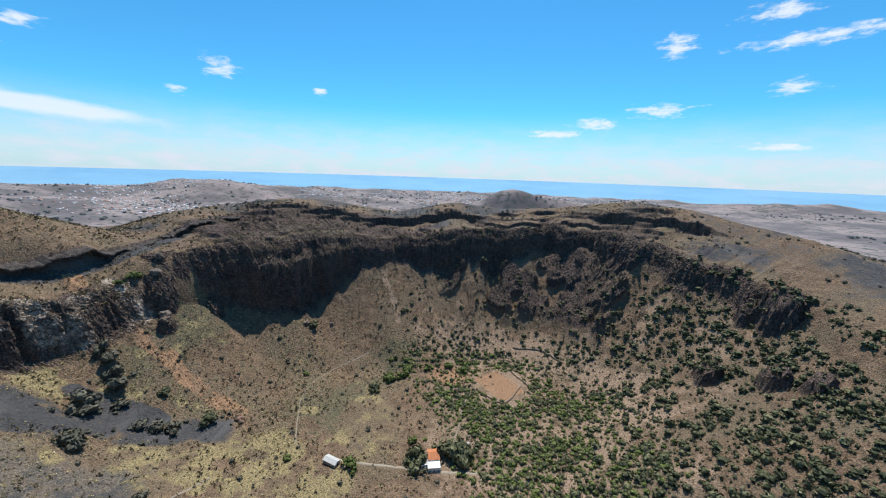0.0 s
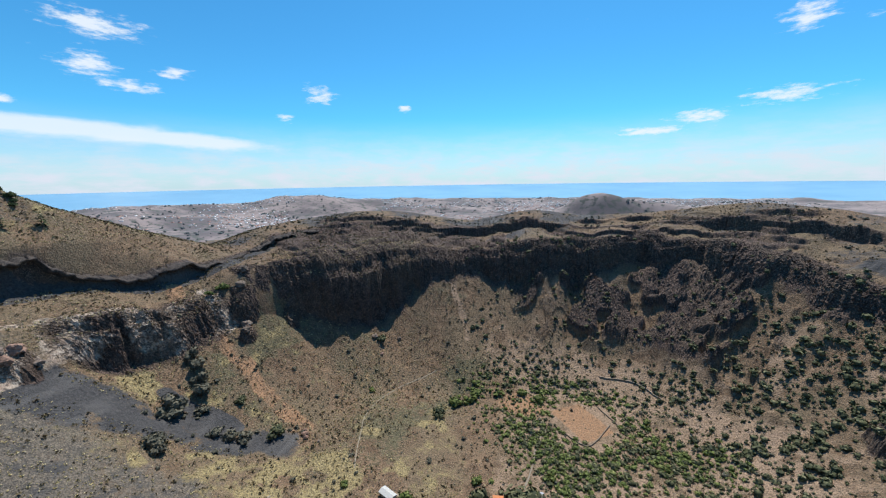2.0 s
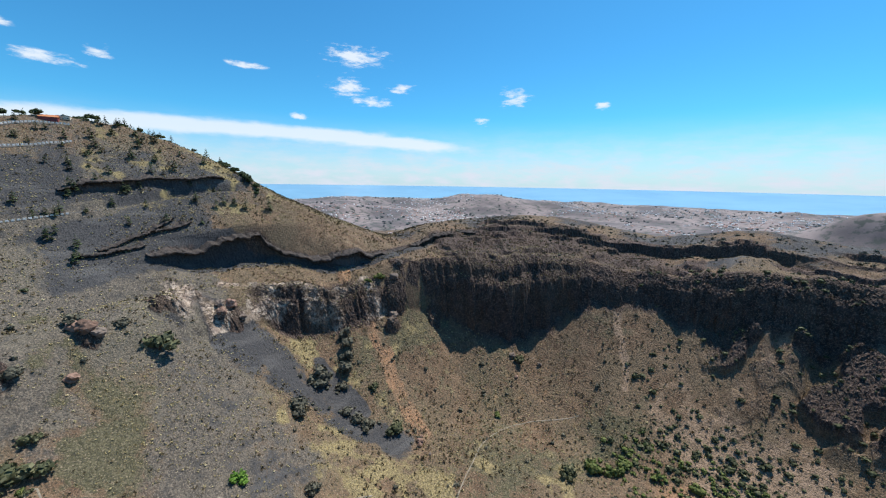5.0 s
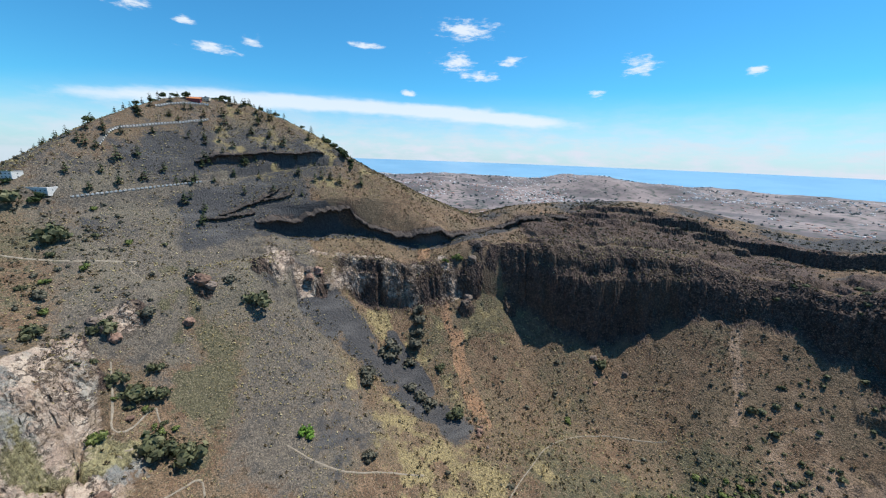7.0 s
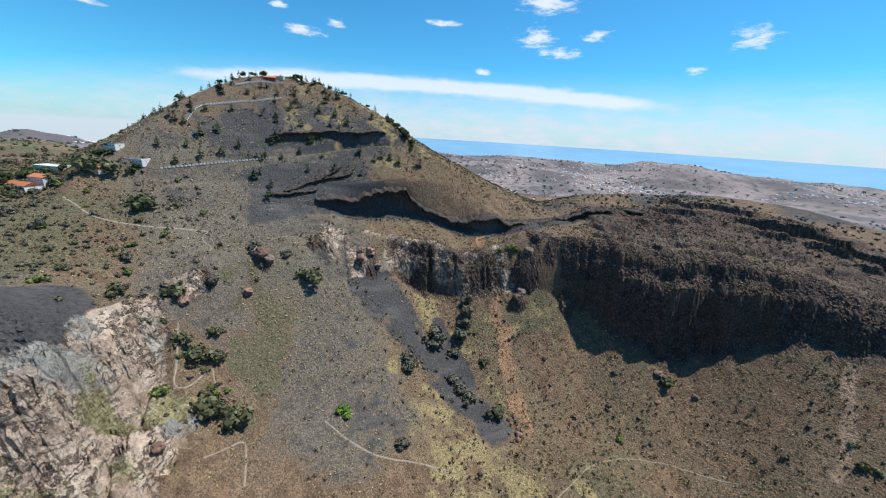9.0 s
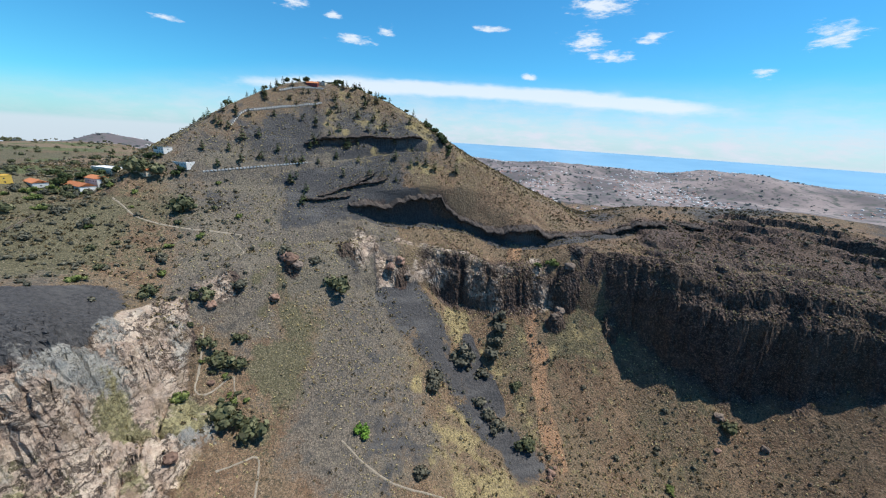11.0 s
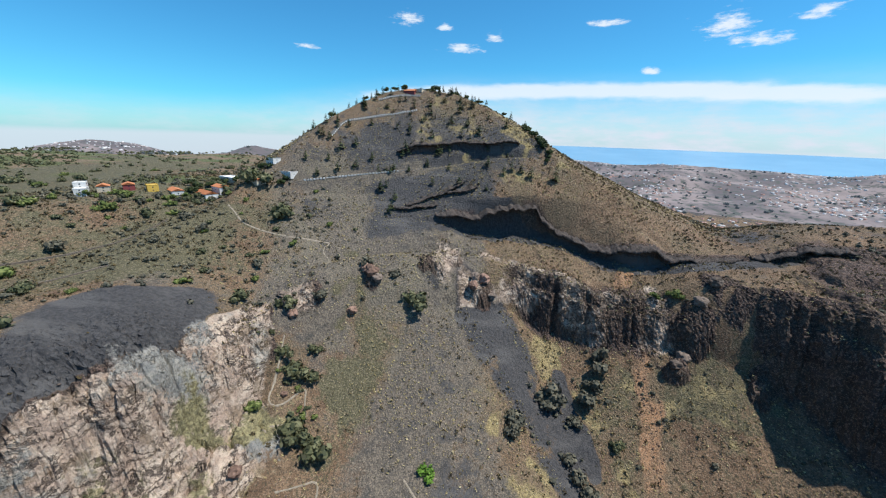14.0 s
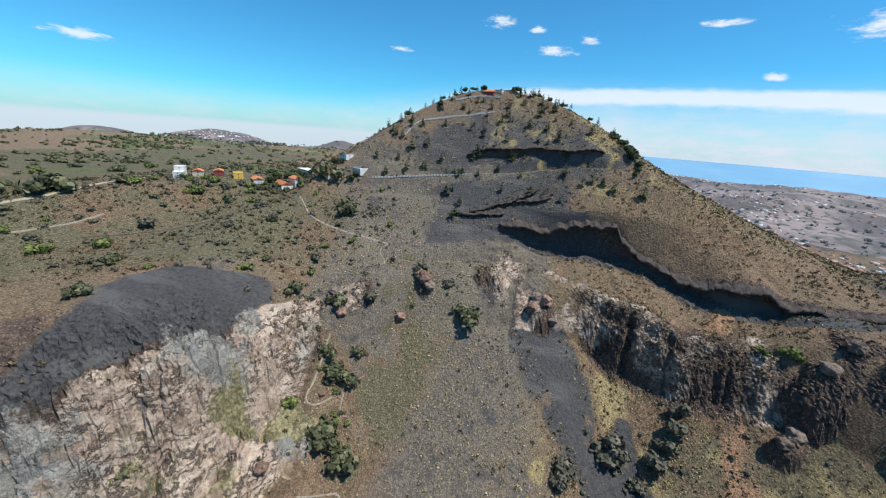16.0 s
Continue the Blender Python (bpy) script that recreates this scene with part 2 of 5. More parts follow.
def surface(az, r):
    """Height of the land at an azimuth (degrees) and a radius about the middle of the crater, and how much of it is bare rock."""
    az = np.mod(az, 360.0)
    x, y = CX + r * np.cos(np.radians(az)), CY + r * np.sin(np.radians(az))
    rf, r0, rb, zb, rt, zt, rr, zr, wild = profile(az)
    t = np.clip((r - rf) / (r0 - rf), 0, 1.22)
    z = FLOOR + (zb - FLOOR) * (0.3 * t + 0.7 * t ** 1.7)
    z = z + 2.4 * fbm(x, y, 60, 4, 13) * step(r, 60, 200) + 0.7 * fbm(x, y, 11, 3, 15)
    right = step(az, 14, 30) * (1 - step(az, 88, 104))
    # broken crags standing in the scree below the shady cliffs
    where = right * step(t, 0.36, 0.52) * (1 - step(t, 0.95, 1.05))
    crag = step(fbm(x, y, 52, 3, 17), 0.12, 0.22) * where
    small = step(fbm(x, y, 24, 3, 19), 0.20, 0.30) * where * (0.5 + 0.5 * crag)
    z = z + (19 * crag + 9 * small) * (1 - 0.5 * t)
    crag = np.maximum(crag, small)
    # outcrops under the notch
    for ox, oy, osize, ohigh in ((-372, 438, 16, 15), (-352, 420, 11, 10), (-392, 470, 15, 16), (-420, 236, 12, 11), (-400, 120, 9, 7), (-340, 30, 12, 9), (-322, 42, 10, 8), (-300, 34, 13, 9), (-284, 30, 10, 7), (-374, 66, 11, 10), (-434, 184, 17, 13), (-446, 202, 13, 9), (-350, 492, 15, 14), (-336, 514, 11, 10), (-326, 476, 10, 9), (-366, 474, 11, 10), (392, 398, 26, 26), (372, 420, 16, 14), (330, 330, 14, 12), (300, 372, 15, 12), (345, 300, 12, 10)):
        o = np.hypot(x - ox, y - oy) / osize * (1 + 0.45 * fbm(x, y, 9, 3, 27))
        z = z + ohigh * (1 - step(o, 0.55, 1.0))
        crag = np.maximum(crag, 1 - step(o, 0.8, 1.2))
    # the cliff
    u = np.clip((r - rb) / (rt - rb), 0, 1)
    steep = 0.62 * step(u, 0.0, 0.40) + 0.22 * step(u, 0.55, 0.75) + 0.16 * u
    bluff = step(az, 112, 124) * (1 - step(az, 150, 157))
    steep = steep + bluff * (0.60 * step(u, 0.0, 0.26) + 0.12 * step(u, 0.5, 0.6) + 0.28 * u - steep)
    shape = u + (steep - u) * np.clip(wild, 0, 1)
    z = z + (zt - z) * shape
    # slopes above the lip, with the thick flow and thinner ledges
    v = np.clip((r - rt) / (rr - rt), 0, 1)
    on = step(az, 28, 36) * (1 - step(az, 194, 199))
    rise = zr - zt
    rl = band(az, x, y)
    jump = 0.0 * r
    for shift, share, thick in ((0, 0.36, 6.0), (-34, 0.16, 4.0), (36, 0.20, 5.0)):
        gap = step(fbm(x, y, 90, 2, 33 + int(shift)), -0.15, 0.30) * (1 - step(az, 138, 150)) if shift else (0.12 + 1.1 * step(fbm(x, y, 80, 3, 34), -0.35, 0.35)) * (1 - 0.65 * step(az, 176, 196)) * (1 + 0.35 * np.exp(-((az - 164) / 9) ** 2))
        jump = jump + share * gap * (step(r, rl + shift, rl + shift + thick) - step(r, rl + shift - 70, rl + shift + thick + 70))
    north = step(az, 150, 156) * (1 - step(az, 190, 198))
    vb = np.clip((rl - rt) / (rr - rt), 0.05, 0.9)
    vc = np.clip((rl + 5 - rt) / (rr - rt), 0.06, 0.93)
    lift = 0.12 + 0.22 * step(fbm(x, y, 60, 3, 36), -0.45, 0.35)
    bent = np.where(v < vb, 0.26 * v / vb, np.where(v < vc, 0.26 + lift * (v - vb) / (vc - vb), 0.26 + lift + (0.74 - lift) * (v - vc) / (1 - vc)))
    jump = jump * (1 - north)
    z = z + rise * (v ** 0.9 * (1 - north) + bent * north) + on * np.minimum(jump, 1) * np.maximum(rise, 46) * step(v, 0.0, 0.1) * (1 - step(v, 0.9, 1.0))
    ledge = on * np.exp(-((r - rl - 3) / 7.0) ** 2)
    for shift in (-34, 36):
        ledge = ledge + on * np.exp(-((r - rl - shift - 2) / 5.0) ** 2) * step(fbm(x, y, 90, 2, 33 + shift), -0.15, 0.30) * (1 - step(az, 138, 150))
    z = np.where(r > rr, outer(x, y, az, r, rr, zr), z)
    z = z + 1.3 * fbm(x, y, 24, 4, 23) * step(r - rt, 0, 30)
    # the road's bench and the dark flow over it
    ra, rz = np.interp(az, [b[0] for b in ROAD], [b[1] for b in ROAD]), np.interp(az, [b[0] for b in ROAD], [b[2] for b in ROAD])
    bench = np.exp(-((r - ra) / 5.5) ** 4) * step(az, 180, 183) * (1 - step(az, 213, 216))
    z = z + (rz - z) * bench
    rk = crown(az, x, y)
    top = step(az, 182, 185) * (1 - step(az, 196, 200))
    z = z + top * 8 * (step(r, rk, rk + 2.5) - step(r, rk - 30, rk + 60))
    ledge = np.maximum(ledge, top * np.exp(-((r - rk - 2) / 5.0) ** 2))
    scarp = step(az, 218, 224) * (1 - step(az, 258, 268)) * step(r, rb - 80, rb - 20) * (1 - step(r, rt - 14, rt + 4))
    seam = np.interp(az, [218, 221, 224, 230, 238, 260], [487, 477, 455, 428, 416, 400])
    scarp = scarp * (1 - step(r, seam - 10, seam + 6))
    z = z - scarp * (14 * np.abs(fbm(x + 0.5 * y, 0.6 * y - 0.3 * x, 30, 4, 97)) + 7 * np.exp(-(fbm(x, y, 26, 3, 98) / 0.07) ** 2) + 4 * np.exp(-(fbm(x, y, 13, 3, 99) / 0.09) ** 2) - 5)
    def benches(tall, wave, seed):
        level = (z + wave * fbm(x, y, 55, 3, seed)) / tall
        part_ = level - np.floor(level)
        return tall * (step(part_, 0.62, 0.95) - part_)
    z = z + 0.75 * scarp * benches(6.5, 11.0, 101) * (0.55 + 0.45 * step(fbm(x, y, 35, 2, 103), -0.2, 0.3))
    terrace = on * (1 - north) * step(v, 0.02, 0.08) * (1 - step(v, 0.6, 0.8)) * np.maximum(step(fbm(x, y, 70, 3, 107), -0.25, 0.2), step(az, 98, 110))
    z = z + terrace * benches(8.5, 7.0, 105)
    rough = wild * np.exp(-((r - 0.5 * (rb + rt)) / (0.6 * (rt - rb) + 5)) ** 2) + 0.72 * crag
    z = z + np.clip(rough, 0, 1) * (3.0 * fbm(x, y, 7, 3, 25, 0.6) + 4.0 * fbm(x, y, 18, 3, 26, 0.6))
    rock = np.clip(np.maximum(np.maximum(rough, ledge * 0.9), 0.62 * terrace), 0, 1)
    return z, rock, np.clip(np.maximum(np.maximum(np.maximum(rough, 0.42 * ledge), 0.26 * scarp), 0.36 * terrace), 0, 1)


def polar(x, y):
    return np.degrees(np.arctan2(y - CY, x - CX)) % 360.0, np.hypot(x - CX, y - CY)


def height(x, y):
    az_, r_ = polar(np.asarray(x, float), np.asarray(y, float))
    return surface(az_, r_)[0]


# ---------------------------------------------------------------- materials
def material(name, build):
    m = bpy.data.materials.new(name)
    m.use_nodes = True
    n = Nodes(m.node_tree)
    shader = build(n)
    n.add("ShaderNodeOutputMaterial", {"Surface": shader})
    return m


def surface_shader(n, color, rough=0.9, bump=None, strength=0.4, distance=0.5, metal=0.0):
    p = n.add("ShaderNodeBsdfPrincipled", {"Base Color": color, "Roughness": rough, "Metallic": metal})
    p.inputs["Specular IOR Level"].default_value = 0.2
    if bump is not None:
        b = n.add("ShaderNodeBump", {"Height": bump, "Strength": strength, "Distance": distance})
        n.tree.links.new(b.outputs[0], p.inputs["Normal"])
    return p.outputs[0]


def ground_material(n):
    at = n.add("ShaderNodeNewGeometry").outputs["Position"]
    zone = n.add("ShaderNodeAttribute", attribute_name="zone")
    zone2 = n.add("ShaderNodeAttribute", attribute_name="cover")
    grit = n.add("ShaderNodeSeparateColor", {0: n.add("ShaderNodeAttribute", attribute_name="grit").outputs["Color"]})
    zr = n.add("ShaderNodeSeparateColor", {0: zone.outputs["Color"]})
    z2 = n.add("ShaderNodeSeparateColor", {0: zone2.outputs["Color"]})
    big, mid, fine, tiny = n.noise(at, 0.018, 5), n.noise(at, 0.09, 5, 0.6), n.noise(at, 0.42, 5, 0.65), n.noise(at, 0.9, 4, 0.65)

    def edge(mask, spread=0.7):
        v = n.math("ADD", mask, n.math("MULTIPLY", n.math("SUBTRACT", n.math("ADD", n.math("MULTIPLY", mid, 0.6), n.math("MULTIPLY", fine, 0.4)), 0.5), spread * 2))
        return n.ramp(v, 0.35, 0.65)

    soil = n.mix(n.ramp(mid, 0.35, 0.65), (0.130, 0.081, 0.050, 1), (0.236, 0.154, 0.096, 1))
    soil = n.mix(n.ramp(big, 0.4, 0.62), soil, (0.172, 0.124, 0.078, 1))
    soil = n.mix(n.math("MULTIPLY", n.ramp(fine, 0.52, 0.62), 0.75), soil, (0.052, 0.050, 0.030, 1))
    ash = n.mix(n.ramp(fine, 0.35, 0.65), (0.044, 0.044, 0.047, 1), (0.078, 0.076, 0.077, 1))
    ash = n.mix(n.ramp(n.noise(n.add("ShaderNodeMapping", {"Vector": at, "Rotation": (0.0, 0.0, 0.6), "Scale": (0.05, 0.012, 0.05)}).outputs[0], 1.0, 5, 0.6), 0.5, 0.66), ash, (0.098, 0.095, 0.094, 1))
    grass = n.mix(n.ramp(fine, 0.38, 0.62), (0.35, 0.280, 0.135, 1), (0.19, 0.150, 0.078, 1))
    rock = n.mix(n.ramp(mid, 0.38, 0.62), (0.034, 0.025, 0.024, 1), (0.082, 0.057, 0.049, 1))
    rock = n.mix(n.ramp(fine, 0.48, 0.66), rock, (0.185, 0.124, 0.098, 1))
    rock = n.mix(n.math("MULTIPLY", n.ramp(big, 0.46, 0.60), 0.35), rock, (0.125, 0.090, 0.062, 1))
    pink = n.mix(n.ramp(mid, 0.35, 0.65), (0.38, 0.285, 0.222, 1), (0.58, 0.470, 0.370, 1))
    pink = n.mix(n.math("MULTIPLY", n.ramp(n.noise(at, 0.03, 6, 0.7), 0.53, 0.68), 0.75), pink, (0.29, 0.295, 0.265, 1))
    pink = n.mix(n.math("MULTIPLY", n.ramp(fine, 0.50, 0.66), 0.6), pink, (0.25, 0.19, 0.15, 1))
    warp = n.add("ShaderNodeVectorMath", {0: at, 1: n.add("ShaderNodeVectorMath", {0: n.noise(at, 0.06, 4, 0.6, 1), 1: (22.0, 22.0, 22.0)}, operation="MULTIPLY").outputs[0]}, operation="ADD").outputs[0]
    beds = n.add("ShaderNodeMapping", {"Vector": warp, "Rotation": (0.5, 0.3, 0.7), "Scale": (0.035, 0.075, 0.15)}).outputs[0]
    crack = n.math("ABSOLUTE", n.math("SUBTRACT", n.noise(beds, 1.0, 5, 0.62), 0.5))
    crack = n.math("MULTIPLY", n.ramp(crack, 0.042, 0.006), n.ramp(n.noise(at, 0.045, 3, 0.6), 0.40, 0.52))
    pink = n.mix(n.math("MULTIPLY", crack, 0.85), pink, (0.075, 0.056, 0.050, 1))
    pink = n.mix(n.math("MULTIPLY", n.ramp(n.noise(at, 0.05, 5, 0.7), 0.52, 0.62), 0.7), pink, (0.21, 0.155, 0.105, 1))
    ochre = n.mix(n.ramp(fine, 0.35, 0.65), (0.36, 0.200, 0.108, 1), (0.26, 0.160, 0.096, 1))
    grey = n.mix(n.ramp(fine, 0.35, 0.65), (0.092, 0.080, 0.068, 1), (0.180, 0.153, 0.121, 1))
    grey = n.mix(n.math("MULTIPLY", n.ramp(mid, 0.50, 0.66), 0.8), grey, (0.070, 0.067, 0.064, 1))
    grey = n.mix(n.math("MULTIPLY", n.ramp(big, 0.48, 0.62), 0.6), grey, (0.172, 0.150, 0.111, 1))
    olive = n.mix(n.ramp(fine, 0.38, 0.62), (0.138, 0.124, 0.074, 1), (0.080, 0.075, 0.042, 1))
    mineral = n.add("ShaderNodeSeparateColor", {0: n.add("ShaderNodeAttribute", attribute_name="mineral").outputs["Color"]})
    soil = n.mix(edge(grit.outputs[0], 0.5), soil, grey)
    soil = n.mix(edge(grit.outputs[1], 0.8), soil, olive)
    crop = n.mix(n.ramp(n.noise(at, 0.006, 2), 0.47, 0.53), (0.095, 0.115, 0.045, 1), (0.20, 0.145, 0.095, 1))
    soil = n.mix(grit.outputs[2], soil, crop)
    color = n.mix(edge(zr.outputs[0]), soil, ash)
    color = n.mix(edge(zr.outputs[1], 0.9), color, grass)
    color = n.mix(edge(z2.outputs[2]), color, n.mix(n.ramp(fine, 0.35, 0.65), (0.345, 0.240, 0.168, 1), (0.235, 0.165, 0.108, 1)))
    color = n.mix(edge(z2.outputs[0]), color, ochre)
    color = n.mix(edge(zr.outputs[2], 0.4), color, rock)
    color = n.mix(edge(z2.outputs[1], 0.5), color, pink)
    color = n.mix(edge(mineral.outputs[0], 0.9), color, n.mix(n.ramp(mid, 0.4, 0.6), (0.215, 0.218, 0.208, 1), (0.325, 0.310, 0.275, 1)))
    color = n.mix(edge(mineral.outputs[1], 1.1), color, n.mix(n.ramp(fine, 0.4, 0.6), (0.31, 0.275, 0.145, 1), (0.19, 0.170, 0.095, 1)))
    smooth = n.math("SUBTRACT", 1.0, n.math("MULTIPLY", n.math("MAXIMUM", edge(zr.outputs[0]), n.math("MULTIPLY", z2.outputs[1], 0.8)), 0.85), clamp=True)
    color = n.mix(n.math("MULTIPLY", n.ramp(tiny, 0.52, 0.60), n.math("MULTIPLY", smooth, 0.75)), color, (0.05, 0.047, 0.04, 1))
    color = n.mix(n.math("MULTIPLY", n.ramp(tiny, 0.45, 0.34), n.math("MULTIPLY", smooth, 0.55)), color, (0.37, 0.29, 0.215, 1))
    stretched = n.add("ShaderNodeMapping", {"Vector": at, "Scale": (0.20, 0.20, 0.10)}).outputs[0]
    joints = n.math("MULTIPLY", n.noise(stretched, 1.0, 5, 0.65), n.math("ADD", zr.outputs[2], z2.outputs[1]))
    bump = n.math("ADD", n.math("MULTIPLY", joints, 2.2), n.math("MULTIPLY", fine, 1.8))
    bump = n.math("ADD", bump, n.math("MULTIPLY", tiny, 0.5))
    bump = n.math("SUBTRACT", bump, n.math("MULTIPLY", crack, n.math("MULTIPLY", z2.outputs[1], 2.5)))
    return surface_shader(n, color, 0.95, bump, 0.9, 1.2)


GROUND = material("crater_ground", ground_material)


def leaf_material(dark, mid_, pale):
    def build(n):
        g = n.add("ShaderNodeNewGeometry")
        o = n.add("ShaderNodeObjectInfo")
        r = n.math("FRACT", n.math("ADD", g.outputs["Random Per Island"], o.outputs["Random"]))
        c = n.mix(n.ramp(r, 0.0, 0.6), dark, mid_)
        c = n.mix(n.ramp(r, 0.7, 1.0), c, pale)
        return surface_shader(n, c, 0.75)
    return build


LEAF_DARK = material("dark_shrub_leaves", leaf_material((0.040, 0.047, 0.025, 1), (0.092, 0.098, 0.048, 1), (0.175, 0.170, 0.095, 1)))
LEAF_GREEN = material("green_shrub_leaves", leaf_material((0.062, 0.086, 0.022, 1), (0.125, 0.155, 0.044, 1), (0.205, 0.220, 0.080, 1)))
LEAF_GREY = material("grey_shrub_leaves", leaf_material((0.060, 0.060, 0.045, 1), (0.105, 0.100, 0.072, 1), (0.17, 0.155, 0.11, 1)))
TUFT = material("dry_tufts", leaf_material((0.25, 0.200, 0.090, 1), (0.42, 0.345, 0.170, 1), (0.55, 0.475, 0.280, 1)))
BRUSH = material("brown_brush", leaf_material((0.046, 0.036, 0.020, 1), (0.092, 0.070, 0.034, 1), (0.185, 0.142, 0.070, 1)))


# ---------------------------------------------------------------- building helpers
def mesh_object(name, verts, faces, mat, parent=None, smooth=False):
    me = bpy.data.meshes.new(name)
    me.from_pydata([tuple(v) for v in verts], [], [tuple(f) for f in faces])
    me.materials.append(mat)
    if smooth:
        me.shade_smooth()
    ob = new(name, me)
    ob.parent = parent
    return ob


def big_mesh(name, verts, quads, mat, smooth=True):
    """A large mesh from arrays of corners and of faces with equal numbers of corners."""
    me = bpy.data.meshes.new(name)
    k = quads.shape[1]
    me.vertices.add(len(verts))
    me.vertices.foreach_set("co", np.ascontiguousarray(verts, np.float32).ravel())
    me.loops.add(quads.size)
    me.loops.foreach_set("vertex_index", np.ascontiguousarray(quads, np.int32).ravel())
    me.polygons.add(len(quads))
    me.polygons.foreach_set("loop_start", np.arange(0, quads.size, k, dtype=np.int32))
    me.polygons.foreach_set("loop_total", np.full(len(quads), k, np.int32))
    me.update(calc_edges=True)
    me.validate()
    if smooth:
        me.shade_smooth()
    me.materials.append(mat)
    return new(name, me)


def part(name, bm, mat, parent, label=""):
    me = bpy.data.meshes.new(name)
    bm.to_mesh(me)
    bm.free()
    me.materials.append(mat)
    ob = new(name, me)
    ob.parent = parent
    if label:
        tagged(ob, label)
    return ob


def paint(me, name, rgb):
    a = me.color_attributes.new(name, "FLOAT_COLOR", "POINT")
    a.data.foreach_set("color", np.ascontiguousarray(np.column_stack([rgb, np.ones(len(rgb))]), np.float32).ravel())


def grid_faces(na, nr, closed=True):
    i = np.arange(na if closed else na - 1)[:, None]
    j = np.arange(nr - 1)[None, :]
    k = (i + 1) % na
    return np.stack([i * nr + j, i * nr + j + 1, k * nr + j + 1, k * nr + j], -1).reshape(-1, 4)


# ---------------------------------------------------------------- the ground
density = np.interp(np.arange(3600) / 10.0, [0, 20, 100, 150, 240, 255, 290, 359], [2.2, 3, 3.6, 4.2, 4.2, 2, 1, 1.4])
walk_az = np.cumsum(density) - density[0]
NA = 1550
azs = np.interp(np.arange(NA) / NA * (walk_az[-1] + density[-1]), walk_az, np.arange(3600) / 10.0)
rf, r0, rb, zb, rt, zt, rr, zr, wild = profile(azs)
pieces = []
for lo, hi, count in ((np.full(NA, 2.0), rf, 50), (rf, rb, 95), (rb, rt, 40), (rt, rr, 85), (rr, rr + 170, 62), (rr + 170, np.full(NA, 1500.0), 60)):
    pieces.append(lo[:, None] + (hi - lo)[:, None] * np.arange(count)[None, :] / count)
pieces.append(np.full((NA, 1), 1500.0))
R_ = np.concatenate(pieces, 1)
A_ = np.repeat(azs[:, None], R_.shape[1], 1)
Z_, rock_, crisp_ = surface(A_, R_)
X_, Y_ = CX + R_ * np.cos(np.radians(A_)), CY + R_ * np.sin(np.radians(A_))
Z_[:, 0] = Z_[:, 0].mean()
# broken edges on bare rock
loose = np.random.default_rng(77)
for grid_, size_ in ((X_, 0.6), (Y_, 0.6), (Z_, 0.65)):
    grid_ += crisp_ * size_ * loose.normal(size=grid_.shape)
NR = R_.shape[1]
ground = big_mesh("ground", np.stack([X_, Y_, Z_], -1).reshape(-1, 3), grid_faces(NA, NR), GROUND)
hard = (crisp_ > 0.35)
hard = (hard[:, :-1] | np.roll(hard, -1, 0)[:, 1:]).reshape(-1)
ground.data.polygons.foreach_set("use_smooth", ~hard)
tagged(ground, "wide volcanic crater of brown scree and dark cliffs", "crater", kind="structure")


def spot(x, y, x0, y0, rx, ry, turn=0.0):
    c, s = math.cos(radians(turn)), math.sin(radians(turn))
    u, v = (x - x0) * c + (y - y0) * s, -(x - x0) * s + (y - y0) * c
    return np.exp(-((u / rx) ** 2 + (v / ry) ** 2))


def along(x, y, points):
    """Distance to a line of points, and how far along it, 0 to 1."""
    best, where = np.full(x.shape, 1e9), np.zeros(x.shape)
    for k, ((ax, ay), (bx, by)) in enumerate(zip(points, points[1:])):
        dx, dy = bx - ax, by - ay
        f = np.clip(((x - ax) * dx + (y - ay) * dy) / (dx * dx + dy * dy), 0, 1)
        d = np.hypot(x - ax - f * dx, y - ay - f * dy)
        where = np.where(d < best, (k + f) / (len(points) - 1), where)
        best = np.minimum(best, d)
    return best, where


STREAK = [(-436, 206), (-408, 236), (-366, 268), (-322, 294), (-276, 314), (-232, 330)]
STREAK_SMALL = [(-372, 318), (-345, 318), (-318, 322), (-292, 326)]
GULLY = [(-440, 402), (-409, 387), (-381, 391), (-329, 387), (-280, 375), (-233, 356)]
SCREE = [(-118, 632), (-100, 606), (-82, 570), (-74, 548)]


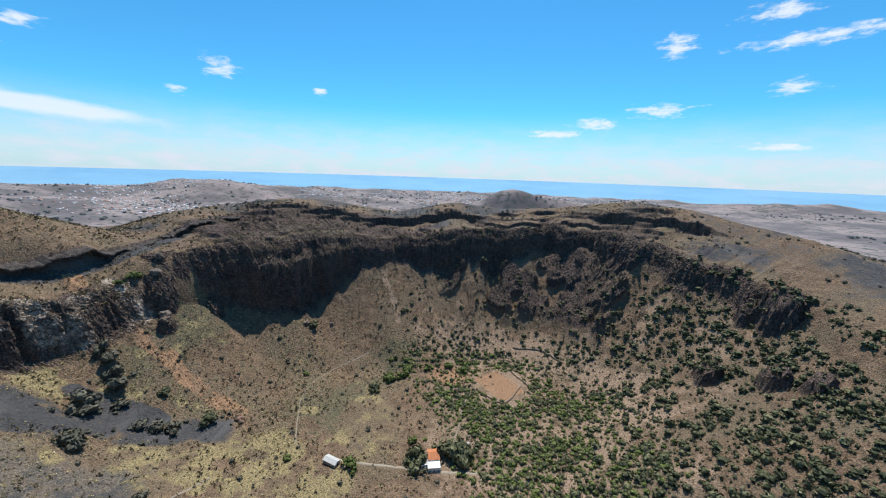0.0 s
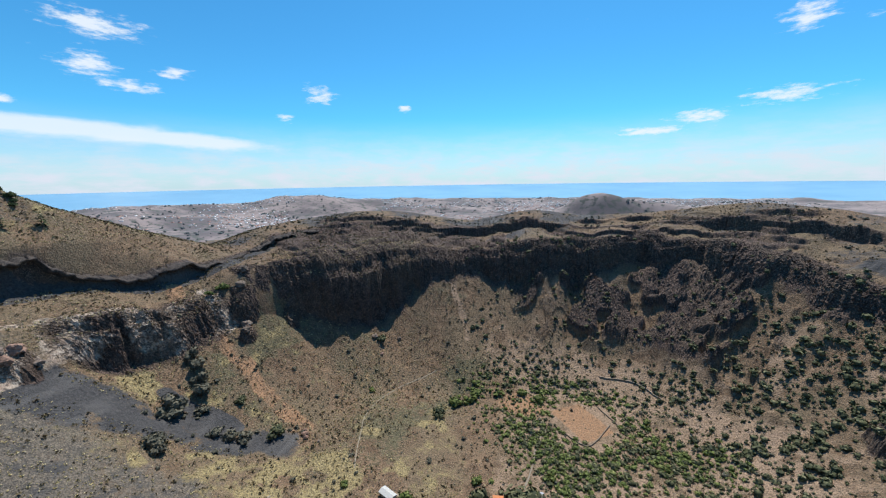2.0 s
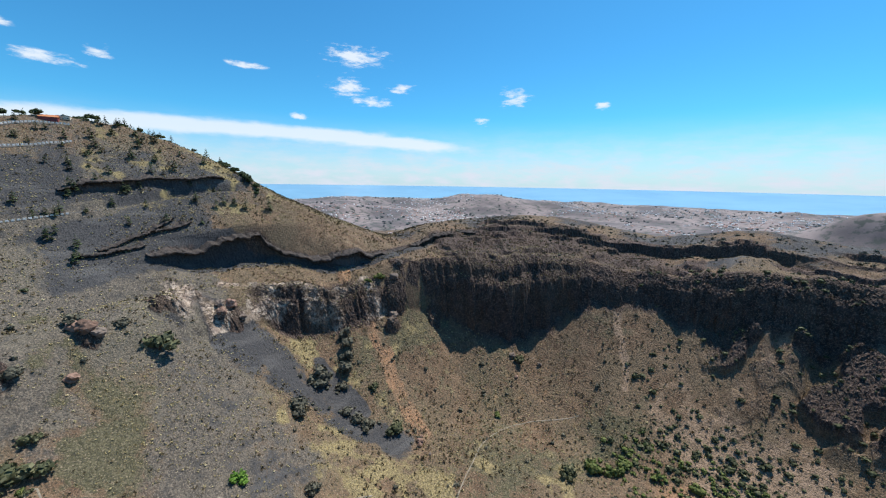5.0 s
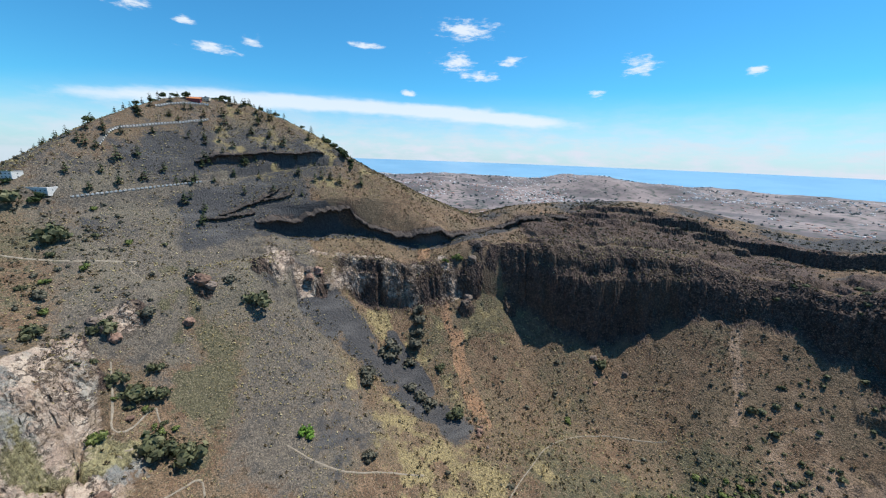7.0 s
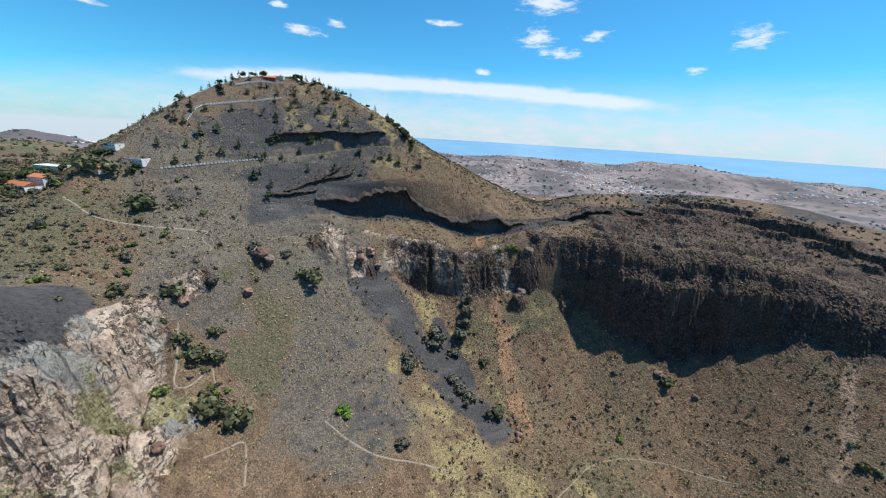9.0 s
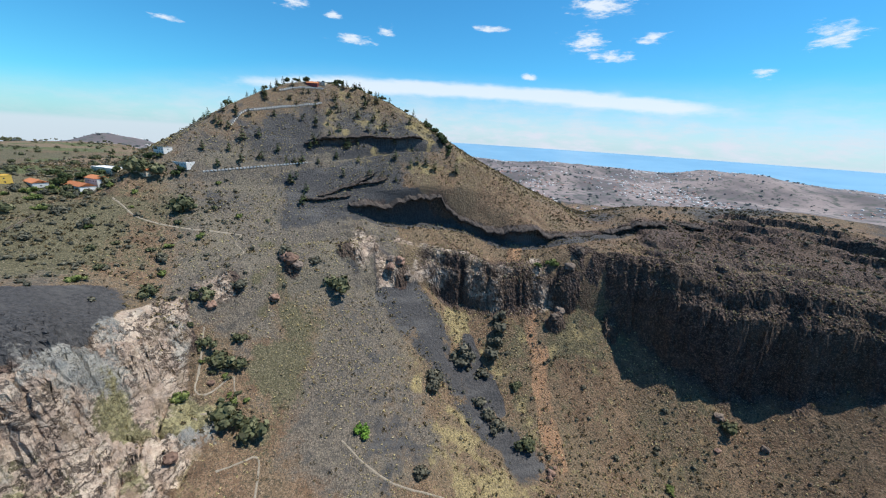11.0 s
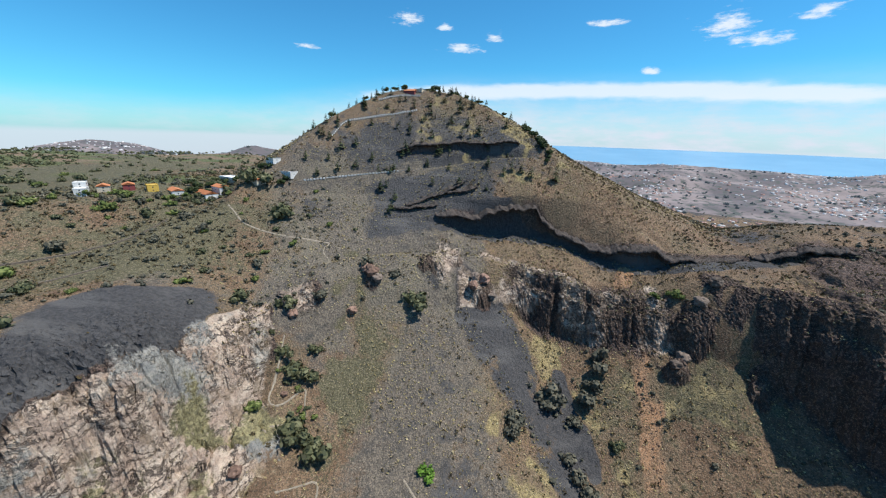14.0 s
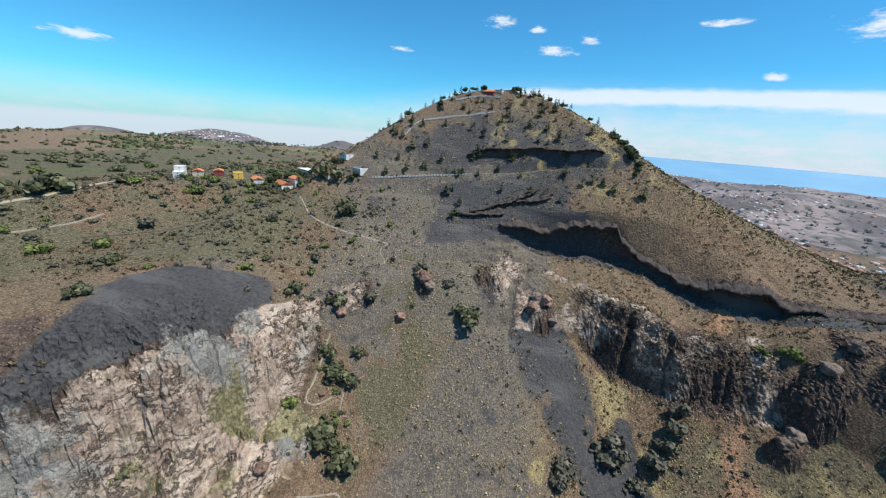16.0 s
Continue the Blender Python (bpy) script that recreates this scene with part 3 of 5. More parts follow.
def zones(x, y, az, r, rock, rb, rt, rr):
    x_, y_ = x, y
    x = x + 14 * fbm(x, y, 60, 4, 81)
    y = y + 14 * fbm(x, y, 60, 4, 85)
    az, r = polar(x, y)
    blot, speck = fbm(x, y, 70, 4, 51), fbm(x, y, 22, 4, 53)
    cone = step(340 - np.hypot(x - PEAK_X, y - PEAK_Y), 0, 120) * step(r - rr, -30, 40)
    slope = step(az, 186, 198) * (1 - step(az, 210, 224)) * step(r, 235, 300) * (1 - step(r, 520, 620))
    d, f = along(x, y, STREAK)
    streak = 1 - step(d, 4 + 44 * f * (1 - f) ** 1.3, 28 + 66 * f * (1 - f) ** 1.3)
    streak = streak * (0.78 + 0.9 * speck)
    d2, f2 = along(x, y, STREAK_SMALL)
    streak = np.maximum(streak, 1 - step(d2, 4, 9))
    low = np.interp(az, [218, 221, 224, 230, 238, 260], [487, 477, 455, 428, 416, 400])
    end = 230 + np.clip(513 - r, 0, 110) * 0.10
    black = step(az, 220, 225) * (1 - step(az, end, end + 5)) * step(r, low - 4, low + 4) * (1 - step(r, 500, 510))
    face = step(az, 186, 190) * (1 - step(az, 199, 206)) * step(r, 538, 556) * (1 - step(r, 612, 626)) + 0.6 * spot(x, y, -494, 26, 26, 40) + 0.8 * spot(x, y, -601, 270, 20, 45) + 0.7 * spot(x, y, -610, 85, 40, 50)
    # Dark lava tone below the overhangs, painted there for their shade too.
    flow = step(az, 148, 160) * (1 - step(az, 196, 200)) * step(r - band(az, x, y), -20, -10) * (1 - step(r - band(az, x, y), 2, 9)) + step(az, 181, 184) * (1 - step(az, 197, 201)) * step(r - crown(az, x, y), -12, -6) * (1 - step(r - crown(az, x, y), 1, 6))
    wide = step(az, 184, 198) * (1 - step(az, 224, 236)) * step(r, 430, 500) * (1 - step(r, 640, 720))
    olive = step(az, 206, 220) * step(r, 480, 560) * (0.75 + 0.6 * blot) + 0.46 * (1 - step(r, 380, 480)) * step(r, 110, 170) * step(az, 96, 112) * (1 - step(az, 176, 192)) * (1 + 0.9 * blot + 0.5 * speck) + 0.20 * step(r, 420, 480) * (1 - step(az, 150, 170)) * (1 + blot)
    field = step(az, 205, 216) * (1 - step(az, 280, 300)) * step(r, 720, 780) * step(fbm(x, y, 190, 2, 57), 0.0, 0.08)
    grey = np.clip(0.70 * slope + 0.45 * wide * (1 + blot) + 0.25 * blot + 0.5 * cone, 0, 1)
    herbs = (spot(x, y, -318, 118, 80, 34, -10) + 0.8 * spot(x, y, -420, 90, 70, 44)) * np.clip(0.55 + 0.9 * blot + 0.7 * speck, 0, 1)
    olive = olive + 0.85 * herbs * (0.8 + 0.5 * speck)
    grey = grey * (1 - 0.6 * np.clip(herbs, 0, 1))
    ash = np.clip(0.34 * slope * (1 + 1.2 * speck) * (1 - 0.9 * np.clip(herbs, 0, 1)) + 0.46 * step(r - rt, 0, 25) * (1 - step(az, 150, 168)) * (1 + 1.2 * blot) + streak + black + 0.95 * face + 0.9 * flow + 0.36 * cone * (1 + 1.5 * blot), 0, 1)
    grass = step(az, 120, 150) * (1 - step(az, 205, 222)) * step(r, 70, 150) * (1 - step(r, 420, 500)) * (0.10 + 0.80 * speck + 0.5 * blot) * (1 - 0.5 * step(az, 190, 198))
    grass = grass + (0.72 + 0.6 * speck) * 1.35 * spot(x, y, -185, 290, 85, 50, -20) + (0.42 + 0.5 * speck) * spot(x, y, -390, 300, 45, 40) + (0.45 + 0.5 * speck) * spot(x, y, -330, 235, 70, 16, 40) + cone * (0.03 + 0.35 * speck + 0.25 * blot) + (0.5 + 0.6 * speck) * spot(x, y, -292, 66, 34, 22, 30) + (0.4 + 0.6 * speck) * spot(x, y, -238, 62, 34, 20, 20) + 0.35 * spot(x, y, -55, 330, 55, 60)
    grass = grass + step(az, 160, 176) * (1 - step(az, 190, 198)) * step(r, 540, 580) * (0.25 + 0.5 * speck)
    grass = grass * (1 - streak) * (1 - black) * (1 - np.clip(flow, 0, 1))
    yard = (1 - step(np.abs((x_ - 78) * 0.82 + (y_ - 440) * 0.57), 19, 22)) * (1 - step(np.abs(-(x_ - 78) * 0.57 + (y_ - 440) * 0.82), 27, 30))
    ochre = yard + 0.80 * spot(x, y, 8, 458, 46, 26) + 0.35 * spot(x, y, -40, 400, 40, 30) + 0.4 * spot(x, y, 10, 325, 40, 12)
    d3, f3 = along(x, y, GULLY)
    ochre = ochre + 0.44 * step(az, 112, 124) * (1 - step(az, 150, 176)) * step(r, 170, 220) * (1 - step(r, 330, 380)) * (0.5 + speck)
    ochre = ochre + (0.66 + 0.5 * speck) * (1 - step(d3, 6, 17))
    warm = step(az, 164, 170) * (1 - step(az, 194, 200)) * step(r, rb - 4, rb + 4) * (1 - step(r, rt + 4, rt + 16))
    pink = 0.50 * warm * (1 + 0.9 * speck) + step(az, 217, 224) * (1 - step(az, 258, 266)) * step(r, rb - 70, rb - 10) * (1 - step(r, low - 6, low + 2)) * (0.92 + 0.35 * speck)
    outcrop = spot(x, y, -340, 30, 16, 16) + spot(x, y, -318, 40, 20, 16) + spot(x, y, -290, 32, 24, 16) + spot(x, y, -374, 66, 15, 15) + 0.5 * spot(x, y, -438, 190, 26, 20)
    pink = pink + 0.9 * outcrop
    blue = 0.80 * np.clip((spot(x, y, -250, 12, 36, 13, -20) + spot(x, y, -262, 62, 17, 26, 20) + 0.8 * spot(x, y, -176, -20, 25, 14, -30) + 0.7 * spot(x, y, -292, 14, 12, 9)) * (1 + 0.5 * speck), 0, 1)
    sulphur = 0.85 * np.clip((0.8 * spot(x, y, -276, 60, 18, 10) + 0.8 * spot(x, y, -286, 76, 16, 9) + 0.6 * spot(x, y, -262, 48, 9, 20, 20) + 0.75 * spot(x, y, -246, 24, 18, 8) + 0.75 * spot(x, y, -250, 42, 8, 20, 30) + 0.6 * spot(x, y, -200, 12, 12, 16) + 0.55 * spot(x, y, -216, 46, 22, 12)) * (1 + 0.8 * speck), 0, 1)
    d4, f4 = along(x, y, SCREE)
    pale = 0.5 * (1 - step(d4, 3, 6))  + 0.78 * (1 - step(r, 190, 260)) * step(x, -60, 30) * (0.75 + 0.6 * speck) + 0.46 * (1 - step(r, 330, 390)) * step(r, 150, 220) * (1 - step(az, 104, 124)) * (0.8 + 0.7 * speck)
    return np.stack([ash, np.clip(grass, 0, 1), np.clip(rock * 1.2 * (1 - black) * (1 - 0.85 * np.clip(flow, 0, 1)), 0, 1)], -1), np.stack([np.clip(ochre, 0, 1), np.clip(pink, 0, 1), np.clip(pale, 0, 1)], -1), np.stack([grey, np.clip(olive, 0, 1), field], -1), np.stack([blue, sulphur, 0 * blue], -1)


za, zb_, zc_, zd_ = zones(X_, Y_, A_, R_, rock_, rb[:, None], rt[:, None], rr[:, None])
paint(ground.data, "zone", za.reshape(-1, 3))
paint(ground.data, "cover", zb_.reshape(-1, 3))
paint(ground.data, "grit", zc_.reshape(-1, 3))
paint(ground.data, "mineral", zd_.reshape(-1, 3))


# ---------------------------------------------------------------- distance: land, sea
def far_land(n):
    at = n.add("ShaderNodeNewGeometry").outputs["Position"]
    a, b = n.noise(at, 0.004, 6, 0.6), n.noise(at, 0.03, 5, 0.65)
    # Land tones greyed towards mauve, distance haze mixed into the colour.
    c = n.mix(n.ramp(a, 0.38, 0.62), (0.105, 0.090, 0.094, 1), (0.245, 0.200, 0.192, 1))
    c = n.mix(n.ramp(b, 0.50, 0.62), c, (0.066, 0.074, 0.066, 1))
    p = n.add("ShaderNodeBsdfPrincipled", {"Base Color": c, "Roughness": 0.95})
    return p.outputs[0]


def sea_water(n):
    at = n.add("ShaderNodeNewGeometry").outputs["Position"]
    # The water is paled throughout: haze put into the base colour.
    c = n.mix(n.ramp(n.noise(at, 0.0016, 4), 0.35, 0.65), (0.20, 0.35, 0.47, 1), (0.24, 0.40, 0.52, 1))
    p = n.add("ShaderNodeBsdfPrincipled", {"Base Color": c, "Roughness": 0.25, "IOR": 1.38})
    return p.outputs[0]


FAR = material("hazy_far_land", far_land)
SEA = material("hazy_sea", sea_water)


def coast(az):
    return 3300 + 260 * fbm(np.cos(np.radians(az)) * 40, np.sin(np.radians(az)) * 40, 9, 4, 61) + 2500 * step(az, 176, 186) * (1 - step(az, 300, 320))


def sea_height(x, y):
    q = np.maximum(np.hypot(x - 20, y - 130) - 2900, 0) / 1860
    inland = step((np.degrees(np.arctan2(y - 130, x - 20)) % 360), 181, 186)
    return 22 + 144 * q ** 1.4 - 420 * inland


def far_height(x, y, az, r):
    inland = step(az, 180, 194) * (1 - step(az, 290, 310))
    low = -4 + 62 * step(r, 1100, 3300) + (58 * fbm(x, y, 620, 4, 63) + 18 * fbm(x, y, 190, 4, 64)) * step(r, 1300, 1700)
    low = low + 106 * spot(x, y, 320, 2025, 165, 140) + 84 * spot(x, y, 590, 1990, 250, 120) + 85 * spot(x, y, -290, 1620, 95, 90) + 30 * spot(x, y, -700, 2300, 300, 200)
    low = low + 70 * spot(x, y, -1500, 2300, 420, 380) + 45 * spot(x, y, -2100, 1500, 500, 500)
    low = np.maximum(low, sea_height(x, y) + 5 + 45 * step(r, 1800, 2600) * fbm(x, y, 900, 3, 67))
    high = 150 - 200 * step(r, 1250, 4300) + 16 * fbm(x, y, 420, 4, 65) + 10 * fbm(x, y, 150, 3, 66)
    high = high + 165 * spot(x, y, -2600, -2230, 560, 420) + 150 * spot(x, y, -2450, -3250, 420, 420) + 95 * spot(x, y, -3050, -2650, 420, 260) + 90 * spot(x, y, -2500, -1050, 330, 190) + 60 * spot(x, y, -1750, -1300, 260, 150)
    return low + (high - low) * inland


fa = np.arange(0, 360, 0.6)
fr = np.concatenate([np.linspace(1440, 2400, 50), np.linspace(2440, 4700, 60)])
FA, FR = np.meshgrid(fa, fr, indexing="ij")
FX, FY = CX + FR * np.cos(np.radians(FA)), CY + FR * np.sin(np.radians(FA))
FZ = far_height(FX, FY, FA, FR)
near = surface(FA, FR)[0]
w = step(FR, 1500, 1750)
FZ = near + (FZ - near) * w - 3.0 * (1 - step(FR, 1480, 1520))
FZ = FZ - 300 * step(FR, coast(FA), coast(FA) + 60)
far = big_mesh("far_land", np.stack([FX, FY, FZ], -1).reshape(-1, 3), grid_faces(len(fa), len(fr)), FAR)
tagged(far, "hazy brown plain and hills running down to the coast", "far land", kind="structure")
sr = np.linspace(2900, 4760, 40)
SA, SR = np.meshgrid(fa, sr, indexing="ij")
SX, SY = 20 + SR * np.cos(np.radians(SA)), 130 + SR * np.sin(np.radians(SA))
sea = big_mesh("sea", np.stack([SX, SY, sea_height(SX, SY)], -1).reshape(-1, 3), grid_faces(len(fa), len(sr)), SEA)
tagged(sea, "pale blue sea with haze put into its colour", "sea", kind="structure")

# ---------------------------------------------------------------- shrubs
rng = np.random.default_rng(5)


def clump(quads, seed, flat=0.75, core=True, leaf=0.38):
    """A ragged bush of unit radius standing on z = 0: arrays of corners and of triangles."""
    g = np.random.default_rng(seed)
    v, f = [], []
    if core:
        bm = bmesh.new()
        bmesh.ops.create_icosphere(bm, subdivisions=1, radius=0.72)
        for p in bm.verts:
            p.co *= 0.8 + 0.35 * g.random()
            v.append((p.co.x, p.co.y, max(p.co.z * flat + 0.5 * flat, -0.15)))
        bm.verts.index_update()
        f += [tuple(p.index for p in q.verts) for q in bm.faces]
        bm.free()
    for _ in range(quads):
        d = g.normal(size=3)
        d /= np.linalg.norm(d)
        p = d * (0.62 + 0.42 * g.random())
        a = g.normal(size=3)
        a -= d * (a @ d) * 0.7
        a /= np.linalg.norm(a)
        b = np.cross(d, a) + 0.5 * g.normal(size=3)
        b /= np.linalg.norm(b)
        s = leaf * (0.6 + 0.8 * g.random())
        n0 = len(v)
        for q in (p - a * s, p + b * s * 0.8, p + a * s, p - b * s * 0.8):
            v.append((q[0], q[1], max(q[2] * flat + 0.55 * flat, -0.1)))
        f += [(n0, n0 + 1, n0 + 2), (n0, n0 + 2, n0 + 3)]
    return np.array(v), np.array(f)


def sow(name, places, sizes, shapes, mat, label, category):
    """Many small plants joined into one object."""
    g = np.random.default_rng(len(places))
    vs, fs, off = [], [], 0
    pick = g.integers(0, len(shapes), len(places))
    for k, (sv, sf) in enumerate(shapes):
        m = np.flatnonzero(pick == k)
        if not len(m):
            continue
        a = g.random(len(m)) * 2 * np.pi
        c, s = np.cos(a)[:, None], np.sin(a)[:, None]
        px, py, pz = sv[None, :, 0], sv[None, :, 1], sv[None, :, 2]
        sx = sizes[m][:, None] * (0.85 + 0.3 * g.random((len(m), 1)))
        sz = sizes[m][:, None] * (0.8 + 0.4 * g.random((len(m), 1)))
        q = np.stack([(px * c - py * s) * sx + places[m, 0:1], (px * s + py * c) * sx + places[m, 1:2], pz * sz + places[m, 2:3]], -1)
        vs.append(q.reshape(-1, 3))
        fs.append((sf[None] + np.arange(len(m))[:, None, None] * len(sv)).reshape(-1, 3) + off)
        off += len(m) * len(sv)
    ob = big_mesh(name, np.concatenate(vs), np.concatenate(fs), mat, smooth=False)
    return tagged(ob, label, category, kind="stuff")


def scatter(count, density_of, x0, x1, y0, y1, seed):
    g = np.random.default_rng(seed)
    x, y = g.uniform(x0, x1, count), g.uniform(y0, y1, count)
    az_, r_ = polar(x, y)
    keep = g.random(count) < density_of(x, y, az_, r_)
    x, y, az_, r_ = x[keep], y[keep], az_[keep], r_[keep]
    z = surface(az_, r_)[0]
    steep = np.abs(surface(az_, r_ + 2.5)[0] - z) / 2.5
    flat = steep < 1.15
    return np.column_stack([x[flat], y[flat], z[flat]])


BUSHES = [clump(26, k) for k in range(5)]
TUFTS = [clump(6, 40 + k, 0.9, False, 0.6) for k in range(4)]


def thick_right(x, y, az, r):
    east = np.where(az > 200, az - 360, az)
    wall = step(east, -75, -40) * (1 - step(east, 94, 122)) * (1 - step(r, 345, 410)) * (0.50 + 0.50 * (1 - step(east, 30, 60))) * (1 - 0.5 * step(r, 230, 300) * step(east, 15, 40))
    flat = step(x + 0.45 * (y - 330), -20, 60) * (1 - step(r, 170, 240))
    yard = spot(x, y, 78, 440, 34, 34)
    patch = spot(x, y, 6, 458, 40, 24)
    return np.clip(np.maximum(wall, flat) * (0.7 + 0.8 * fbm(x, y, 40, 3, 71)) * (1 - 2.2 * yard) * (1 - 0.75 * patch), 0, 1)


def thin_all(x, y, az, r):
    floor = (1 - step(r, 180, 260)) * 0.30
    left = step(az, 100, 125) * (1 - step(az, 190, 200)) * 0.22 * step(r, 150, 200) * (1 - step(r, 440, 480))
    plateau = step(az, 204, 216) * step(r, 450, 520) * 1.1
    rim = step(r, 400, 520) * (1 - step(az, 150, 165)) * 0.7
    black = step(az, 220, 225) * step(r, 425, 440) * (1 - step(r, 500, 510))
    return np.clip((floor + left + plateau + rim) * (0.7 + 1.1 * fbm(x, y, 50, 3, 73)) * (1 - black), 0, 1)


def bare(x, y):
    """Where nothing grows: the dark ash slides, the gully, the black slope, the yard."""
    az, r = polar(x, y)
    black = step(az, 219, 224) * (1 - step(az, 256, 262)) * step(r, 445 - 2 * (az - 230), 455 - 2 * (az - 230)) * (1 - step(r, 503, 512))
    return np.clip(1.0 - step(along(x, y, STREAK)[0], 12, 17) + 1 - step(along(x, y, STREAK_SMALL)[0], 6, 9) + black + 1.5 * spot(x, y, 78, 440, 26, 26), 0, 1)


def tufty(x, y, az, r):
    ash = step(az, 183, 196) * (1 - step(az, 214, 226)) * step(r, 225, 290) * (1 - step(r, 480, 600)) * 0.95
    cone = step(330 - np.hypot(x - PEAK_X, y - PEAK_Y), 0, 110) * step(r, 540, 580) * 0.75
    left = step(az, 118, 135) * (1 - step(az, 183, 196)) * step(r, 170, 230) * (1 - step(r, 420, 460)) * 0.7 + step(az, 158, 166) * (1 - step(az, 192, 200)) * step(r, 425, 450) * (1 - step(r, 520, 560)) * 0.7
    hill = step(az, 150, 165) * (1 - step(az, 190, 200)) * step(r, 530, 560) * 0.7
    floor = (1 - step(r, 200, 260)) * 0.40
    return np.clip((ash + cone + left + hill + floor) * (0.62 + 1.4 * fbm(x, y, 45, 3, 75)) * (1 - bare(x, y)), 0, 1)


def brushy(x, y, az, r):
    plateau = step(az, 200, 216) * step(r, 430, 500) * 0.8
    left = step(az, 100, 120) * (1 - step(az, 190, 205)) * step(r, 140, 190) * 0.55
    rim = step(r, 390, 470) * (1 - step(az, 185, 200)) * 0.6
    rest = 0.25
    return np.clip((plateau + left + rim + rest) * (0.6 + 1.0 * fbm(x, y, 30, 3, 77)) * (1 - bare(x, y)), 0, 1)


spots = scatter(22000, thick_right, -150, 430, 90, 740, 1)
sow("dark_shrubs", spots, (1.0 + 3.2 * rng.random(len(spots)) ** 2.8) * (1 + 0.25 * step(spots[:, 0] - 0.5 * (spots[:, 1] - 300), 60, 200)), BUSHES, LEAF_DARK, "dense dark green shrubs over the crater floor and scree", "shrubs")
spots = scatter(9500, lambda x, y, a, r: thick_right(x, y, a, r) * (1 - step(r, 150, 210)), -80, 280, 150, 520, 2)
sow("green_shrubs", spots, 1.1 + 2.6 * rng.random(len(spots)) ** 2, BUSHES, LEAF_GREEN, "fresh green low shrubs on the crater floor", "shrubs")
spots = scatter(21000, thin_all, -800, 620, -250, 900, 3)
sow("grey_shrubs", spots, 0.9 + 2.6 * rng.random(len(spots)) ** 3, BUSHES, LEAF_GREY, "small grey-green shrubs scattered over scree and plateau", "shrubs")
spots = scatter(125000, tufty, -900, 200, -80, 680, 4)
sow("dry_tufts", spots, 0.42 + 0.75 * rng.random(len(spots)) ** 2, TUFTS, TUFT, "pale dry grass tufts dotted over grey ash", "grass tufts")
spots = scatter(70000, brushy, -700, 420, -250, 800, 6)
sow("brown_brush", spots, 0.7 + 1.2 * rng.random(len(spots)) ** 2, TUFTS, BRUSH, "low brown brush thinly covering the slopes", "brush")


def groves(x, y, az, r):
    band_ = step(az, 203, 209) * (1 - step(az, 262, 270)) * step(r, 700, 780)
    knoll = np.exp(-((x + 700) / 260) ** 2 - ((y + 770) / 150) ** 2)
    return np.clip(band_ * (0.9 * step(fbm(x, y, 150, 3, 121), 0.12, 0.30) + 0.10 + 0.7 * knoll * step(fbm(x, y, 60, 2, 123), -0.1, 0.2)), 0, 1)


spots = scatter(7000, groves, -1300, -100, -1150, -120, 14)
sow("grove_trees", spots, 1.6 + 3.6 * rng.random(len(spots)) ** 2, BUSHES, LEAF_DARK, "dark trees and hedges scattered over the inland fields", "trees")

# ---------------------------------------------------------------- materials of things
def plain(color, rough=0.8, vary=0.25, scale=1.5):
    def build(n):
        o = n.add("ShaderNodeObjectInfo").outputs["Random"]
        at = n.add("ShaderNodeNewGeometry").outputs["Position"]
        g = n.math("ADD", n.noise(at, scale, 4), n.math("MULTIPLY", n.math("SUBTRACT", o, 0.5), 0.3))
        dark = tuple(c * (1 - vary) for c in color) + (1,)
        c = n.mix(n.ramp(g, 0.3, 0.7), dark, color + (1,))
        return surface_shader(n, c, rough, g, 0.3, 0.05)
    return build


WHITE = material("white_render", plain((0.74, 0.73, 0.70)))
CREAM = material("cream_render", plain((0.62, 0.54, 0.42)))
ORANGE = material("orange_render", plain((0.66, 0.30, 0.08)))
YELLOW = material("yellow_render", plain((0.70, 0.46, 0.10)))
MAROON = material("maroon_render", plain((0.28, 0.07, 0.07)))
TILES = material("terracotta_tiles", plain((0.52, 0.20, 0.09), 0.8, 0.35, 0.8))
SHEET = material("weathered_sheet_roof", plain((0.46, 0.46, 0.44), 0.6, 0.3, 0.9))
GLASS = material("dark_window_glass", lambda n: surface_shader(n, (0.03, 0.045, 0.06, 1), 0.15))
WOOD = material("brown_door_wood", plain((0.14, 0.08, 0.045)))
BARK = material("grey_brown_bark", plain((0.11, 0.085, 0.065), 0.9, 0.4, 4.0))
ASPHALT = material("grey_asphalt", plain((0.13, 0.125, 0.12), 0.9, 0.3, 0.5))
DUST = material("pale_trodden_dust", plain((0.31, 0.265, 0.205), 0.95, 0.35, 0.6))
BLOCK = material("whitewashed_blocks", plain((0.72, 0.70, 0.66), 0.85, 0.25, 1.2))
WALL_STONE = material("dry_stone", plain((0.26, 0.215, 0.17), 0.95, 0.5, 0.8))
RED_ROCK = material("red_rock", plain((0.29, 0.185, 0.14), 0.95, 0.5, 0.35))
GREY_ROCK = material("grey_brown_rock", plain((0.21, 0.165, 0.135), 0.95, 0.5, 0.35))
PINE = material("young_pine_needles", leaf_material((0.022, 0.034, 0.014, 1), (0.045, 0.062, 0.022, 1), (0.075, 0.095, 0.035, 1)))
LIME = material("lime_green_leaves", leaf_material((0.065, 0.14, 0.018, 1), (0.11, 0.21, 0.03, 1), (0.17, 0.27, 0.05, 1)))


def box(bm, x, y, z, w, d, h, bevel=0.0):
    """A box standing on z, with slightly broken edges."""
    made = bmesh.ops.create_cube(bm, size=1.0, matrix=Matrix.LocRotScale((x, y, z + h / 2), None, (w, d, h)))
    if bevel:
        edges = list({e for v in made["verts"] for e in v.link_edges})
        bmesh.ops.bevel(bm, geom=edges, offset=bevel, segments=1, affect="EDGES")


